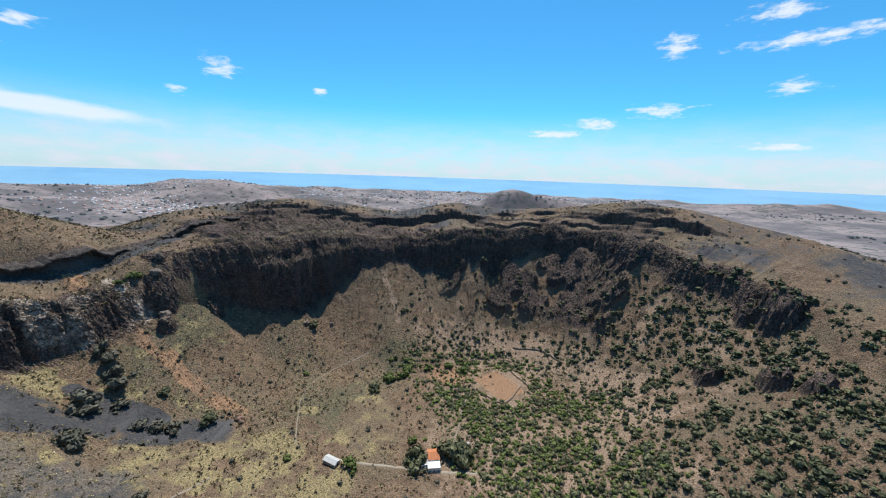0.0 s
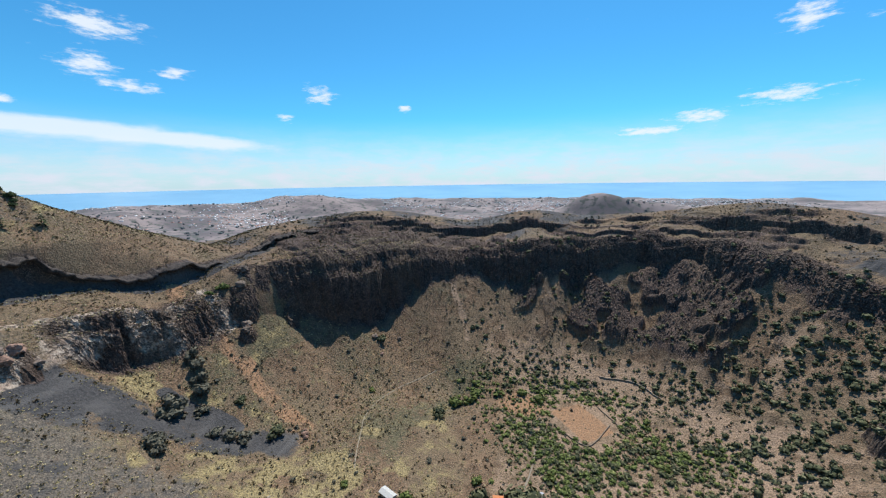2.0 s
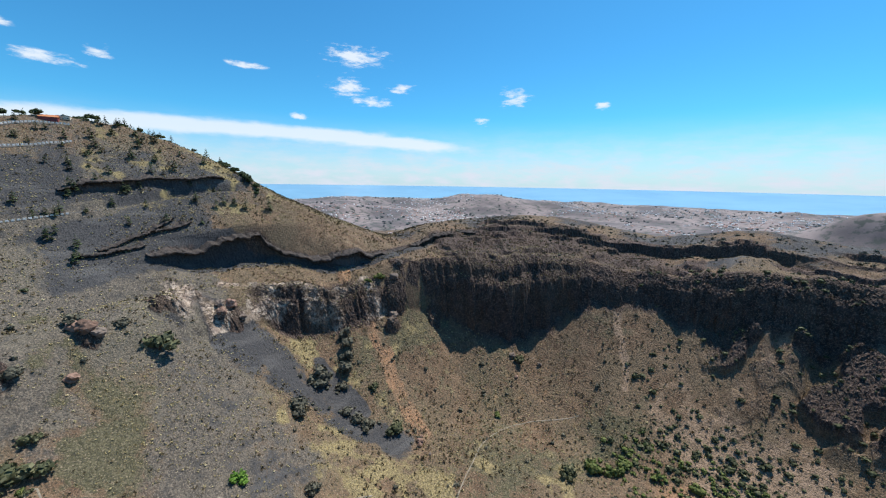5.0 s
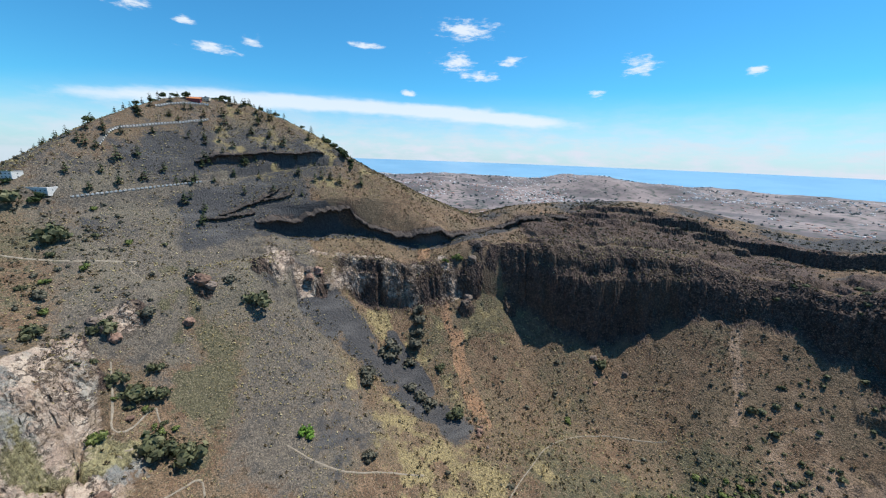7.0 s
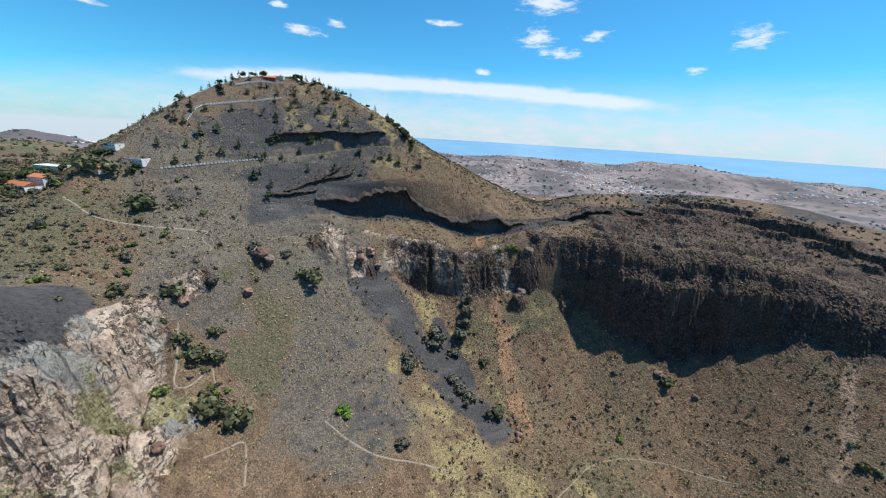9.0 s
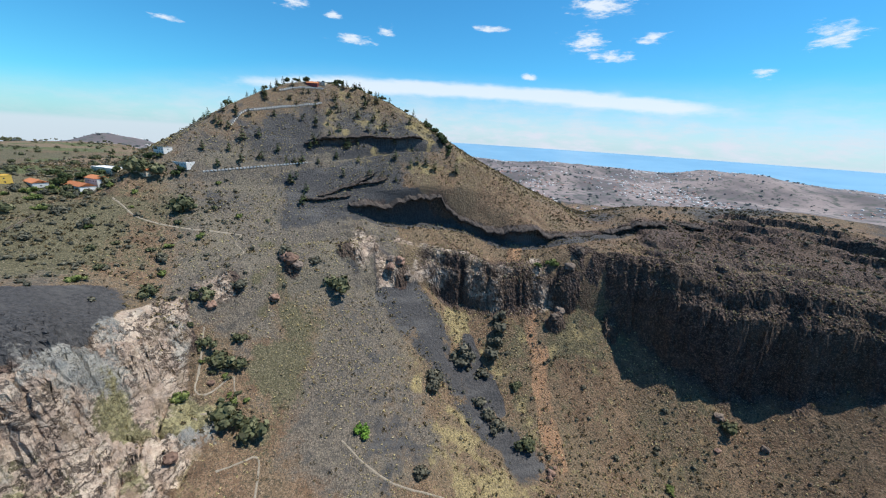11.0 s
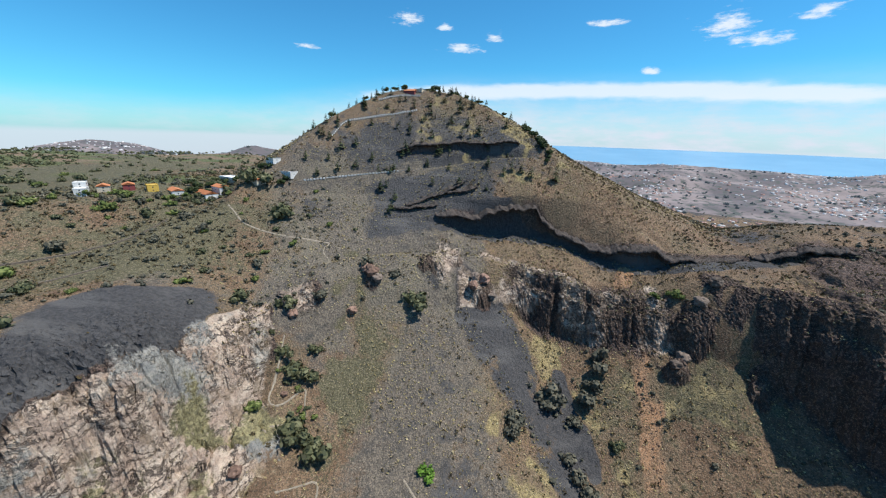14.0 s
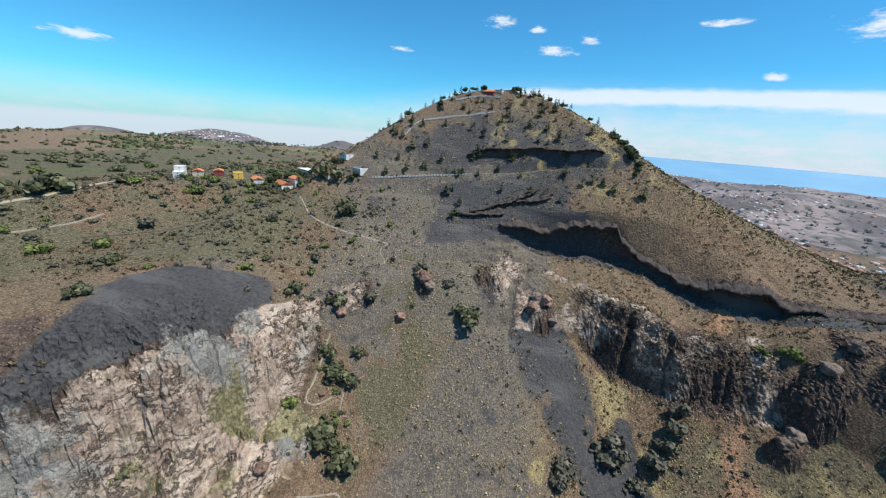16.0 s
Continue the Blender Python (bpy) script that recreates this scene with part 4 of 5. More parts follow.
def thing(name, m, label, category, group=""):
    ob = new(name)
    ob.matrix_world = m
    ob.empty_display_size = 0.5
    return tagged(ob, label, category, group)


def ground_at(x, y):
    return float(height(np.array([x]), np.array([y]))[0])


def house(name, x, y, w, d, h, turn, wall_mat, roof_mat, gable, storeys, label, group="", sink=0.0):
    base = min(ground_at(x + a, y + b) for a in (-w / 3, 0, w / 3) for b in (-d / 3, 0, d / 3))
    ob = thing(name, pose(x, y, base - 0.3 - sink, 0, 0, turn), label, "house", group)
    bm = bmesh.new()
    box(bm, 0, 0, 0, w, d, h + 0.3, 0.05)
    wall = part("wall", bm, wall_mat, ob)
    bm = bmesh.new()
    if gable:
        rise = 0.22 * d
        e = 0.5
        pts = [(-w / 2 - e, -d / 2 - e, 0), (w / 2 + e, -d / 2 - e, 0), (w / 2 + e, d / 2 + e, 0), (-w / 2 - e, d / 2 + e, 0), (-w / 2 - e, 0, rise), (w / 2 + e, 0, rise)]
        vs = [bm.verts.new((a, b, c + h + 0.3)) for a, b, c in pts] + [bm.verts.new((a, b, c + h + 0.55)) for a, b, c in pts]
        for k in (0, 6):
            for f in ((0, 1, 5, 4), (2, 3, 4, 5), (0, 4, 3), (1, 2, 5)):
                bm.faces.new([vs[i + k] for i in f])
        for a, b in ((0, 1), (1, 2), (2, 3), (3, 0)):
            bm.faces.new([vs[a], vs[b], vs[b + 6], vs[a + 6]])
        bmesh.ops.recalc_face_normals(bm, faces=bm.faces)
    else:
        box(bm, 0, 0, h + 0.3, w + 0.2, d + 0.2, 0.25, 0.03)
        for px, py, pw, pd in ((0, d / 2, w + 0.2, 0.25), (0, -d / 2, w + 0.2, 0.25), (w / 2, 0, 0.25, d - 0.3), (-w / 2, 0, 0.25, d - 0.3)):
            box(bm, px, py, h + 0.55, pw, pd, 0.7, 0.03)
    part("roof", bm, roof_mat, ob)
    floor_h = h / storeys
    for s in range(storeys):
        for k in range(max(2, int(w / 4))):
            n = max(2, int(w / 4))
            px = -w / 2 + (k + 0.5) * w / n
            for side in (-1, 1):
                bm = bmesh.new()
                if s == 0 and k == 0:
                    box(bm, px, side * d / 2, 0.3, 1.1, 0.12, 2.1, 0.02)
                    part("door", bm, WOOD, ob)
                else:
                    box(bm, px, side * d / 2, 0.3 + s * floor_h + 1.0, 1.3, 0.12, 1.25, 0.02)
                    part("window", bm, GLASS, ob)
        for side in (-1, 1):
            bm = bmesh.new()
            box(bm, side * w / 2, 0, 0.3 + s * floor_h + 1.0, 0.12, 1.3, 1.25, 0.02)
            part("window", bm, GLASS, ob)
    return ob


# ---------------------------------------------------------------- houses
house("white_house", -546, -20, 22, 13, 8, 65, WHITE, WHITE, False, 2, "white two-storey flat-roofed house beside the mountain road")
house("white_house", -558, -44, 16, 12, 7, 60, WHITE, SHEET, False, 2, "small white house behind trees by the road")
house("white_house", -447, -206, 12.3, 10.6, 11.4, 38, WHITE, WHITE, False, 4, "upper block of a tall white terraced house")
house("white_house", -436, -196, 18.5, 9.7, 7.5, 38, WHITE, WHITE, False, 3, "lower block of a white terraced house at the plateau's edge")
house("cream_house", -460, -194, 13.6, 10.9, 6.2, 40, CREAM, TILES, True, 2, "cream house with orange tiled roof among trees", "village houses")
house("maroon_house", -476, -179, 15, 10.9, 6.6, 42, MAROON, TILES, True, 2, "dark red house between the orange houses", "village houses")
house("yellow_house", -484, -158, 12.3, 10.9, 7.2, 45, YELLOW, YELLOW, False, 2, "bright yellow-orange two-storey house", "village houses")
house("white_house", -496, -140, 24.6, 12.3, 4.6, 48, WHITE, TILES, True, 1, "long low white house with orange tiled roof", "village houses")
house("white_house", -505, -108, 30, 15, 6.2, 55, WHITE, TILES, True, 1, "long white house with terracotta roof", "village houses")
house("white_house", -520, -98, 21.8, 13.6, 8.9, 55, WHITE, TILES, True, 2, "white house with red roof higher up the village", "village houses")
house("cream_house", -560, -106, 35.5, 16.4, 9.5, 58, CREAM, WHITE, False, 2, "wide pale flat-roofed building behind the village", "village houses")
house("cream_house", -522, -52, 20.4, 12.3, 6.2, 60, CREAM, TILES, True, 1, "cream cottage with orange roof near dark trees", "village houses")
house("farmhouse", -6, 308, 10.8, 13.5, 4.3, 8, CREAM, TILES, True, 1, "old farmhouse with red tiled roof on the crater floor")
house("farm_outbuilding", -5, 296, 12.2, 9.5, 3.6, 8, WHITE, WHITE, False, 1, "low white farm building joined to a yard")
house("farm_outbuilding", -14, 299, 8.1, 8.1, 3.1, 8, WHITE, SHEET, False, 1, "small white annexe beside the farmhouse")
house("shed", -105, 297, 14.9, 7.4, 3.4, -25, CREAM, SHEET, True, 1, "long grey shed with pale sheet roof in dry grass")
house("lookout_building", -712, 128, 18.6, 14, 5.4, 75, MAROON, TILES, True, 1, "low reddish lookout building on the mountain's top")
house("lookout_building", -716, 142, 14, 10.8, 4.3, 75, CREAM, SHEET, False, 1, "small pale kiosk on the summit terrace")


# ---------------------------------------------------------------- road, walls and paths
def smooth_line(points, every=3.0):
    p = np.array(points, float)
    for _ in range(2):
        q = np.empty((2 * len(p) - 2, p.shape[1]))
        q[0::2], q[1::2] = 0.75 * p[:-1] + 0.25 * p[1:], 0.25 * p[:-1] + 0.75 * p[1:]
        p = np.vstack([p[:1], q, p[-1:]])
    seg = np.concatenate([[0], np.cumsum(np.hypot(*np.diff(p[:, :2], axis=0).T))])
    s = np.arange(0, seg[-1], every)
    return np.column_stack([np.interp(s, seg, p[:, k]) for k in range(p.shape[1])])


def ribbon(name, points, width, mat, label, category, lift=0.35, cols=4):
    p = smooth_line(points)
    t = np.gradient(p, axis=0)
    n = np.column_stack([-t[:, 1], t[:, 0]]) / np.maximum(np.hypot(t[:, 0], t[:, 1]), 1e-6)[:, None]
    ww = width * (1 + 0.25 * grain(p[:, 0] / 6, p[:, 1] / 6, 91))
    verts = []
    for k in range(cols + 1):
        o = (k / cols - 0.5) * ww
        q = p[:, :2] + n * o[:, None]
        edge = 0.9 if k in (0, cols) else 0.0
        verts.append(np.column_stack([q, height(q[:, 0], q[:, 1]) + lift - edge]))
    v = np.stack(verts, 1).reshape(-1, 3)
    ob = big_mesh(name, v, grid_faces(len(p), cols + 1, closed=False), mat)
    return tagged(ob, label, category, kind="structure")


road_line = [(CX + r * math.cos(radians(a)), CY + r * math.sin(radians(a))) for a, r, z in ROAD]
ribbon("road", road_line[:6], 7.5, ASPHALT, "narrow asphalt road cut along the mountain's flank", "road", 0.4)
UPPER = [(-612, 20), (-640, 30), (-650, 55), (-659, 84), (-665, 119), (-672, 143)]
TOP = [(-690, 78), (-698, 98), (-703, 120), (-703, 146)]
ribbon("road", UPPER, 6.0, ASPHALT, "upper bend of the mountain road", "road", 0.5)
ribbon("road", TOP, 6.0, ASPHALT, "road loop below the summit", "road", 0.5)

block_me = None


def guard_wall(line, offset, size, gap, label):
    """White guard blocks along the outer edge of a road."""
    global block_me
    p = smooth_line(line, size + gap)
    t = np.gradient(p, axis=0)
    n = np.column_stack([-t[:, 1], t[:, 0]]) / np.hypot(t[:, 0], t[:, 1])[:, None]
    if (n[0] @ (np.array([CX, CY]) - p[0])) < 0:
        n = -n
    if block_me is None:
        bm = bmesh.new()
        box(bm, 0, 0, -0.9, 1.0, 0.5, 2.0, 0.06)
        block_me = bpy.data.meshes.new("guard_block")
        bm.to_mesh(block_me)
        bm.free()
        block_me.materials.append(BLOCK)
    q = p + n * offset
    z = np.maximum(height(p[:, 0], p[:, 1]), height(q[:, 0], q[:, 1]))
    ob = thing("guard_wall", pose(q[0, 0], q[0, 1], z[0]), label, "guard wall")
    for k in range(len(q)):
        b = new("guard_block", block_me)
        b.parent = ob
        b.matrix_basis = pose(q[k, 0] - q[0, 0], q[k, 1] - q[0, 1], z[k] - z[0] + 0.2, 0, 0, math.degrees(math.atan2(t[k, 1], t[k, 0]))) @ Matrix.Diagonal((size, 1.2, 1.0, 1.0))
    return ob


guard_wall(road_line[3:6], 3.6, 2.6, 1.5, "row of white guard blocks along the lower mountain road")
guard_wall(UPPER, 3.2, 2.2, 1.4, "row of white guard blocks along the upper bend")
guard_wall(TOP, 3.2, 2.2, 1.4, "row of white guard blocks below the summit")

ribbon("path", [(-478, -66), (-468, -54), (-453, -39), (-446, -23), (-440, 14), (-441, 40), (-444, 64)], 2.6, DUST, "pale footpath running down from the village", "path")
ribbon("path", [(-444, 64), (-429, 58), (-421, 72), (-414, 66)], 1.3, DUST, "thin pale footpath over grey ash", "path")
ribbon("path", [(-336, 54), (-325, 55), (-312, 56), (-298, 56), (-289, 58), (-291, 66), (-302, 73), (-311, 81), (-300, 82), (-288, 88), (-281, 76), (-278, 68), (-268, 62)], 1.8, DUST, "zigzag trail through rocks and bushes", "path")
ribbon("path", [(-238, 84), (-246, 96), (-254, 108), (-240, 110), (-219, 110)], 1.8, DUST, "pale trail at the foot of the rock slope", "path")
ribbon("path", [(-262, 168), (-259, 171), (-243, 186), (-228, 210), (-219, 248), (-208, 275)], 2.2, DUST, "trodden edge of the ash slope", "path")
ribbon("path", [(-150, 320), (-160, 345), (-166, 366), (-175, 391), (-174, 425), (-158, 460), (-130, 480), (-109, 497)], 1.6, DUST, "thin trail across the dry crater floor", "path")
ribbon("path", [(-100, 300), (-60, 296), (-25, 294), (10, 290), (45, 292)], 4.0, DUST, "dusty track to the farmhouse", "path")
ribbon("path", [(14, 330), (22, 360), (26, 395), (38, 420)], 2.4, DUST, "dusty track between shrubs", "path")
ribbon("path", [(-200, -262), (-260, -225), (-330, -205), (-392, -205), (-428, -226)], 4.5, DUST, "dirt road over the plateau", "path")
ribbon("path", [(-250, -200), (-290, -175), (-330, -165)], 3.0, DUST, "field track on the plateau", "path")


def stone_wall(points, high, thick, label):
    p = smooth_line(points, 1.4)
    t = np.gradient(p, axis=0)
    bm = bmesh.new()
    g = random.Random(7)
    z = height(p[:, 0], p[:, 1])
    for k in range(len(p)):
        a = math.atan2(t[k, 1], t[k, 0])
        for c in range(2):
            s = Matrix.Translation((p[k, 0], p[k, 1], z[k] - 0.2 + c * high / 2 + high / 4)) @ pose(0, 0, 0, g.uniform(-5, 5), g.uniform(-5, 5), math.degrees(a) + g.uniform(-12, 12))
            bmesh.ops.create_cube(bm, size=1.0, matrix=s @ Matrix.Diagonal((1.5 * g.uniform(0.8, 1.1), thick * g.uniform(0.8, 1.1), high / 2 * g.uniform(0.9, 1.2), 1)))
    me = bpy.data.meshes.new("stone_wall")
    bm.to_mesh(me)
    bm.free()
    me.materials.append(WALL_STONE)
    return tagged(new("stone_wall", me), label, "stone wall")


stone_wall([(48, 424), (70, 402), (82, 398), (108, 440)], 1.6, 0.9, "low dry stone wall round the bare orange field")
stone_wall([(110, 520), (135, 516), (160, 500), (172, 480)], 2.0, 1.0, "tumbled stone wall between shrubs")
stone_wall([(100, 470), (118, 440), (128, 420)], 1.4, 0.8, "old field wall on the crater floor")
stone_wall([(-300, -150), (-345, -118), (-392, -100), (-430, -104)], 1.6, 1.0, "rough stone terrace wall on the plateau")
stone_wall([(-260, -120), (-300, -96), (-330, -80)], 1.3, 0.9, "broken terrace wall in dry grass")


# ---------------------------------------------------------------- overhanging lava ledges
def lava(n):
    at = n.add("ShaderNodeNewGeometry").outputs["Position"]
    a, b = n.noise(at, 0.16, 5, 0.6), n.noise(at, 0.8, 4, 0.6)
    c = n.mix(n.ramp(a, 0.35, 0.65), (0.040, 0.035, 0.034, 1), (0.092, 0.076, 0.068, 1))
    c = n.mix(n.math("MULTIPLY", n.ramp(b, 0.52, 0.66), 0.6), c, (0.150, 0.122, 0.098, 1))
    return surface_shader(n, c, 0.95, n.math("ADD", a, b), 0.9, 1.5)


LAVA = material("dark_lava_ledge", lava)


def rock_ledge(line, az0, az1, out, thick, seed, label):
    """A broken eave of lava over the foot of a flow; line gives its radius at an azimuth."""
    a = np.linspace(az0, az1, int((az1 - az0) * 6) + 3)
    r = np.full(a.shape, 550.0)
    for _ in range(4):
        x, y = CX + r * np.cos(np.radians(a)), CY + r * np.sin(np.radians(a))
        r = line(a, x, y)
    taper = np.clip(np.minimum(a - az0, az1 - a) / 1.5, 0.0, 1) ** 0.7
    jut = out * (0.55 + 0.45 * taper) * (1 + 1.1 * fbm(x, y, 16, 4, seed, 0.65)) * taper
    deep = thick * (1 + 0.6 * fbm(x, y, 11, 3, seed + 5, 0.6)) * (0.35 + 0.65 * taper)
    top = surface(a, r + 8)[0] - 1.2 + 1.2 * fbm(x, y, 9, 2, seed + 9)
    rows = [(r + 16, np.minimum(surface(a, r + 16)[0] - 1.5, top + 6)), (r + 6, top + 0.3), (r - 0.55 * jut, top - 0.25 * deep), (r - jut, top - 0.55 * deep), (r - 0.8 * jut, top - deep), (r + 3, top - deep - 1.2), (r + 14, top - deep - 2.0)]
    v = np.stack([np.stack([CX + q * np.cos(np.radians(a)), CY + q * np.sin(np.radians(a)), z], -1) for q, z in rows], 1)
    v[:, 1:5] += np.random.default_rng(seed).normal(0, 0.6, v[:, 1:5].shape)
    ob = big_mesh("rock_ledge", v.reshape(-1, 3), grid_faces(len(a), len(rows), False), LAVA, False)
    return tagged(ob, label, "rock ledge", kind="structure")


for az0, az1, out, thick, seed in ((141.0, 156.5, 7, 5, 301), (157.5, 182.5, 7, 5.5, 302), (182.0, 195.5, 6, 4, 303)):
    rock_ledge(band, az0, az1, out, thick, seed, "dark overhanging lava ledge along the crater's flank")
rock_ledge(crown, 183.0, 198.5, 5, 2.5, 310, "black lava overhang above the hill road")
for az0, az1, near, turn, seed in ((189.5, 194.5, 573, 2.2, 320), (191.0, 199.0, 588, -1.6, 321), (195.0, 201.0, 566, 2.0, 322)):
    rock_ledge(lambda a, x, y, near=near, turn=turn, az0=az0: near + turn * (a - az0) + 3 * fbm(x, y, 20, 2, 91), az0, az1, 3.0, 1.8, seed, "thin dark ledge in the black ash face")


# ---------------------------------------------------------------- boulders
def boulder(x, y, size, mat, label, seed):
    bm = bmesh.new()
    bmesh.ops.create_icosphere(bm, subdivisions=3, radius=1.0)
    off = Vector((seed * 7.7, seed * 3.1, seed * 5.3))
    for v in bm.verts:
        n = noise.noise(v.co * 1.3 + off) * 0.45 + noise.noise(v.co * 3.4 + off) * 0.2 + noise.noise(v.co * 8 + off) * 0.07
        c = v.co * (1 + n)
        v.co = Vector((round(c.x * 4.5) / 4.5 * 0.35 + c.x * 0.65, round(c.y * 4.5) / 4.5 * 0.35 + c.y * 0.65, c.z * 0.85))
    me = bpy.data.meshes.new("boulder")
    bm.to_mesh(me)
    bm.free()
    me.materials.append(mat)
    ob = new("boulder", me)
    ob.matrix_world = pose(x, y, ground_at(x, y) + size * 0.35, 0, 0, seed * 47) @ Matrix.Scale(size, 4)
    return tagged(ob, label, "boulder")


BOULDERS = [
    (-374, 105, 4.5, 1), (-403, 119, 7.0, 1), (-398, 126, 5.0, 0), (-410, 112, 5.5, 1), (-226, 350, 3.6, 1), (-222, 346, 2.6, 1), (-237, 60, 4.4, 1), (-360, 50, 6.0, 0), (-352, 56, 4.5, 1), (-366, 42, 4.0, 0),
    (-230, 356, 1.8, 1), (-205, 344, 1.6, 0), (-215, 520, 4.0, 0), (-180, 532, 3.0, 0), (-196, 500, 2.4, 1), (-352, 416, 5.0, 0), (-360, 428, 6.0, 0), (-380, 446, 6.5, 0), (-388, 462, 6.0, 0), (-300, 66, 2.6, 1),
    (-425, 238, 6.0, 1), (-418, 246, 4.5, 0), (-416, 226, 5.5, 1), (-428, 228, 5.0, 0),
]
for k, (bx, by, bs, red) in enumerate(BOULDERS):
    boulder(bx, by, bs, RED_ROCK if red else GREY_ROCK, "reddish weathered boulder on the slope" if red else "grey-brown rock outcrop boulder", k + 1)

rubble = clump(0, 3, 0.9)
g0 = np.random.default_rng(12)
pts = []
for (ax, ay), (bx, by) in zip(GULLY, GULLY[1:]):
    f = g0.random(110)
    pts.append(np.column_stack([ax + (bx - ax) * f + g0.normal(0, 6, 110), ay + (by - ay) * f + g0.normal(0, 6, 110)]))
pts = np.concatenate(pts)
spots = np.column_stack([pts, height(pts[:, 0], pts[:, 1]) - 0.1])
sow("rubble", spots, 0.4 + 1.1 * g0.random(len(spots)) ** 3, [rubble], RED_ROCK, "reddish rubble lying in the gully", "rubble")
spots = scatter(3600, lambda x, y, a, r: 0.5 * step(a, 100, 112) * (1 - step(a, 236, 244)) * step(r, 250, 330) * (1 - step(r, 440, 500)) * (1 - bare(x, y)) * step(fbm(x, y, 40, 3, 95), -0.2, 0.4), -520, 60, -60, 720, 13)
sow("rubble", spots, 0.3 + 1.2 * g0.random(len(spots)) ** 4, [rubble, clump(0, 4, 0.8)], GREY_ROCK, "grey-brown stones strewn over the scree", "rubble")


# ---------------------------------------------------------------- larger shrubs and trees
def plant_mesh(name, lobes, quads, seed, mat, leaf=0.3):
    g = np.random.default_rng(seed)
    vs, fs, off = [], [], 0
    for k in range(lobes):
        v, f = clump(quads, seed * 20 + k, 0.85, True, leaf)
        s = 0.45 + 0.25 * g.random()
        o = np.array([*(0.5 * g.normal(size=2)).clip(-0.75, 0.75), 0.0]) if k else np.zeros(3)
        o[2] = 0.08 + 0.55 * (1 - np.hypot(o[0], o[1])) * g.random()
        vs.append(v * s * np.array([1, 1, 1.1]) + o)
        fs.append(f + off)
        off += len(v)
    me = bpy.data.meshes.new(name)
    me.from_pydata(np.concatenate(vs).tolist(), [], np.concatenate(fs).tolist())
    me.materials.append(mat)
    return me


def stem_mesh(name, r0, r1, h):
    bm = bmesh.new()
    bmesh.ops.create_cone(bm, cap_ends=True, segments=7, radius1=r0, radius2=r1, depth=h, matrix=Matrix.Translation((0, 0, h / 2 - 0.15)))
    for v in bm.verts:
        v.co.x += 0.15 * r0 * math.sin(9 * v.co.z)
    me = bpy.data.meshes.new(name)
    bm.to_mesh(me)
    bm.free()
    me.materials.append(BARK)
    return me


STEM = stem_mesh("stem", 0.07, 0.04, 0.6)
CROWNS = {
    "dark": [plant_mesh("crown", 7, 34, 60 + k, LEAF_DARK) for k in range(3)],
    "green": [plant_mesh("crown", 7, 34, 70 + k, LEAF_GREEN) for k in range(3)],
    "grey": [plant_mesh("crown", 7, 34, 80 + k, LEAF_GREY) for k in range(3)],
    "lime": [plant_mesh("crown", 6, 34, 90, LIME)],
}
LABELS = {"dark": "large dark green bush with ragged crown", "green": "rounded green bush on the slope", "grey": "half-dry grey bush with open crown", "lime": "bright lime-green bush on the slope"}


def bush(x, y, size, kind, seed):
    ob = thing("bush", pose(x, y, ground_at(x, y) - 0.1, 0, 0, seed * 67) @ Matrix.Diagonal((size, size, size * (0.85 + 0.06 * (seed % 5)), 1)), LABELS[kind], "bush", kind + " bushes")
    for nm, me in (("crown", CROWNS[kind][seed % len(CROWNS[kind])]), ("stem", STEM)):
        p = new(nm, me)
        p.parent = ob
    return ob


DARK = [
    (-388, 164, 8.0), (-473, 1, 8.0), (-275, 82, 7.5), (-268, 102, 6.5), (-315, 78, 6.0), (-318, 66, 5.5), (-324, 57, 4.5), (-358, 49, 5.0), (-337, 80, 3.6), (-253, 337, 5.5), (-307, 352, 4.0), (-88, 418, 5.0), (-203, 521, 4.5),
    (-23, 306, 6.0), (-24, 296, 6.0), (14, 308, 9.0), (20, 314, 8.0), (-240, -67, 4.0), (-196, 7, 3.6), (-324, -216, 9.0), (-289, -238, 9.0), (-348, 11, 4.5), (-283, -96, 4.0), (-520, -58, 8.0), (-524, -40, 8.0), (-516, -90, 6.0),
]
GREY = [
    (-317, 261, 6.5), (-308, 254, 5.0), (-347, 302, 7.5), (-340, 296, 6.0), (-345, 338, 6.5), (-352, 344, 5.5), (-328, 320, 4.5), (-283, 309, 5.0), (-276, 316, 5.0), (-300, 305, 4.5), (-368, 352, 6.0), (-376, 358, 5.5),
    (-236, 232, 4.0), (-406, 143, 4.5), (-417, 110, 4.5), (-371, 75, 4.5), (-343, -134, 4.5), (-420, -60, 4.0), (-440, -90, 4.5), (-380, -80, 3.5), (-395, 5, 3.5),
]
GREEN = [
    (-84, 290, 4.5), (-88, 297, 3.6), (-188, 446, 2.6), (-334, -25, 3.5), (-300, -130, 4.0), (-270, -150, 4.0), (-410, -150, 5.0), (-450, -160, 4.0), (-380, -190, 4.5), (-430, 30, 3.2), (-280, 51, 3.6), (-395, 430, 4.0), (-400, 412, 3.5),
    (-150, 300, 2.6), (-30, 330, 3.0), (-60, 448, 5.0), (-72, 440, 5.0), (-48, 462, 4.5), (-20, 470, 4.0), (8, 480, 4.0), (30, 470, 4.0),
]
n_ = 0
for kind_, places_ in (("dark", DARK), ("grey", GREY), ("green", GREEN), ("lime", [(-269, 183, 3.2), (-264, 186, 2.8)])):
    for bx, by, bs in places_:
        n_ += 1
        bush(bx, by, bs * 1.6, kind_, n_)

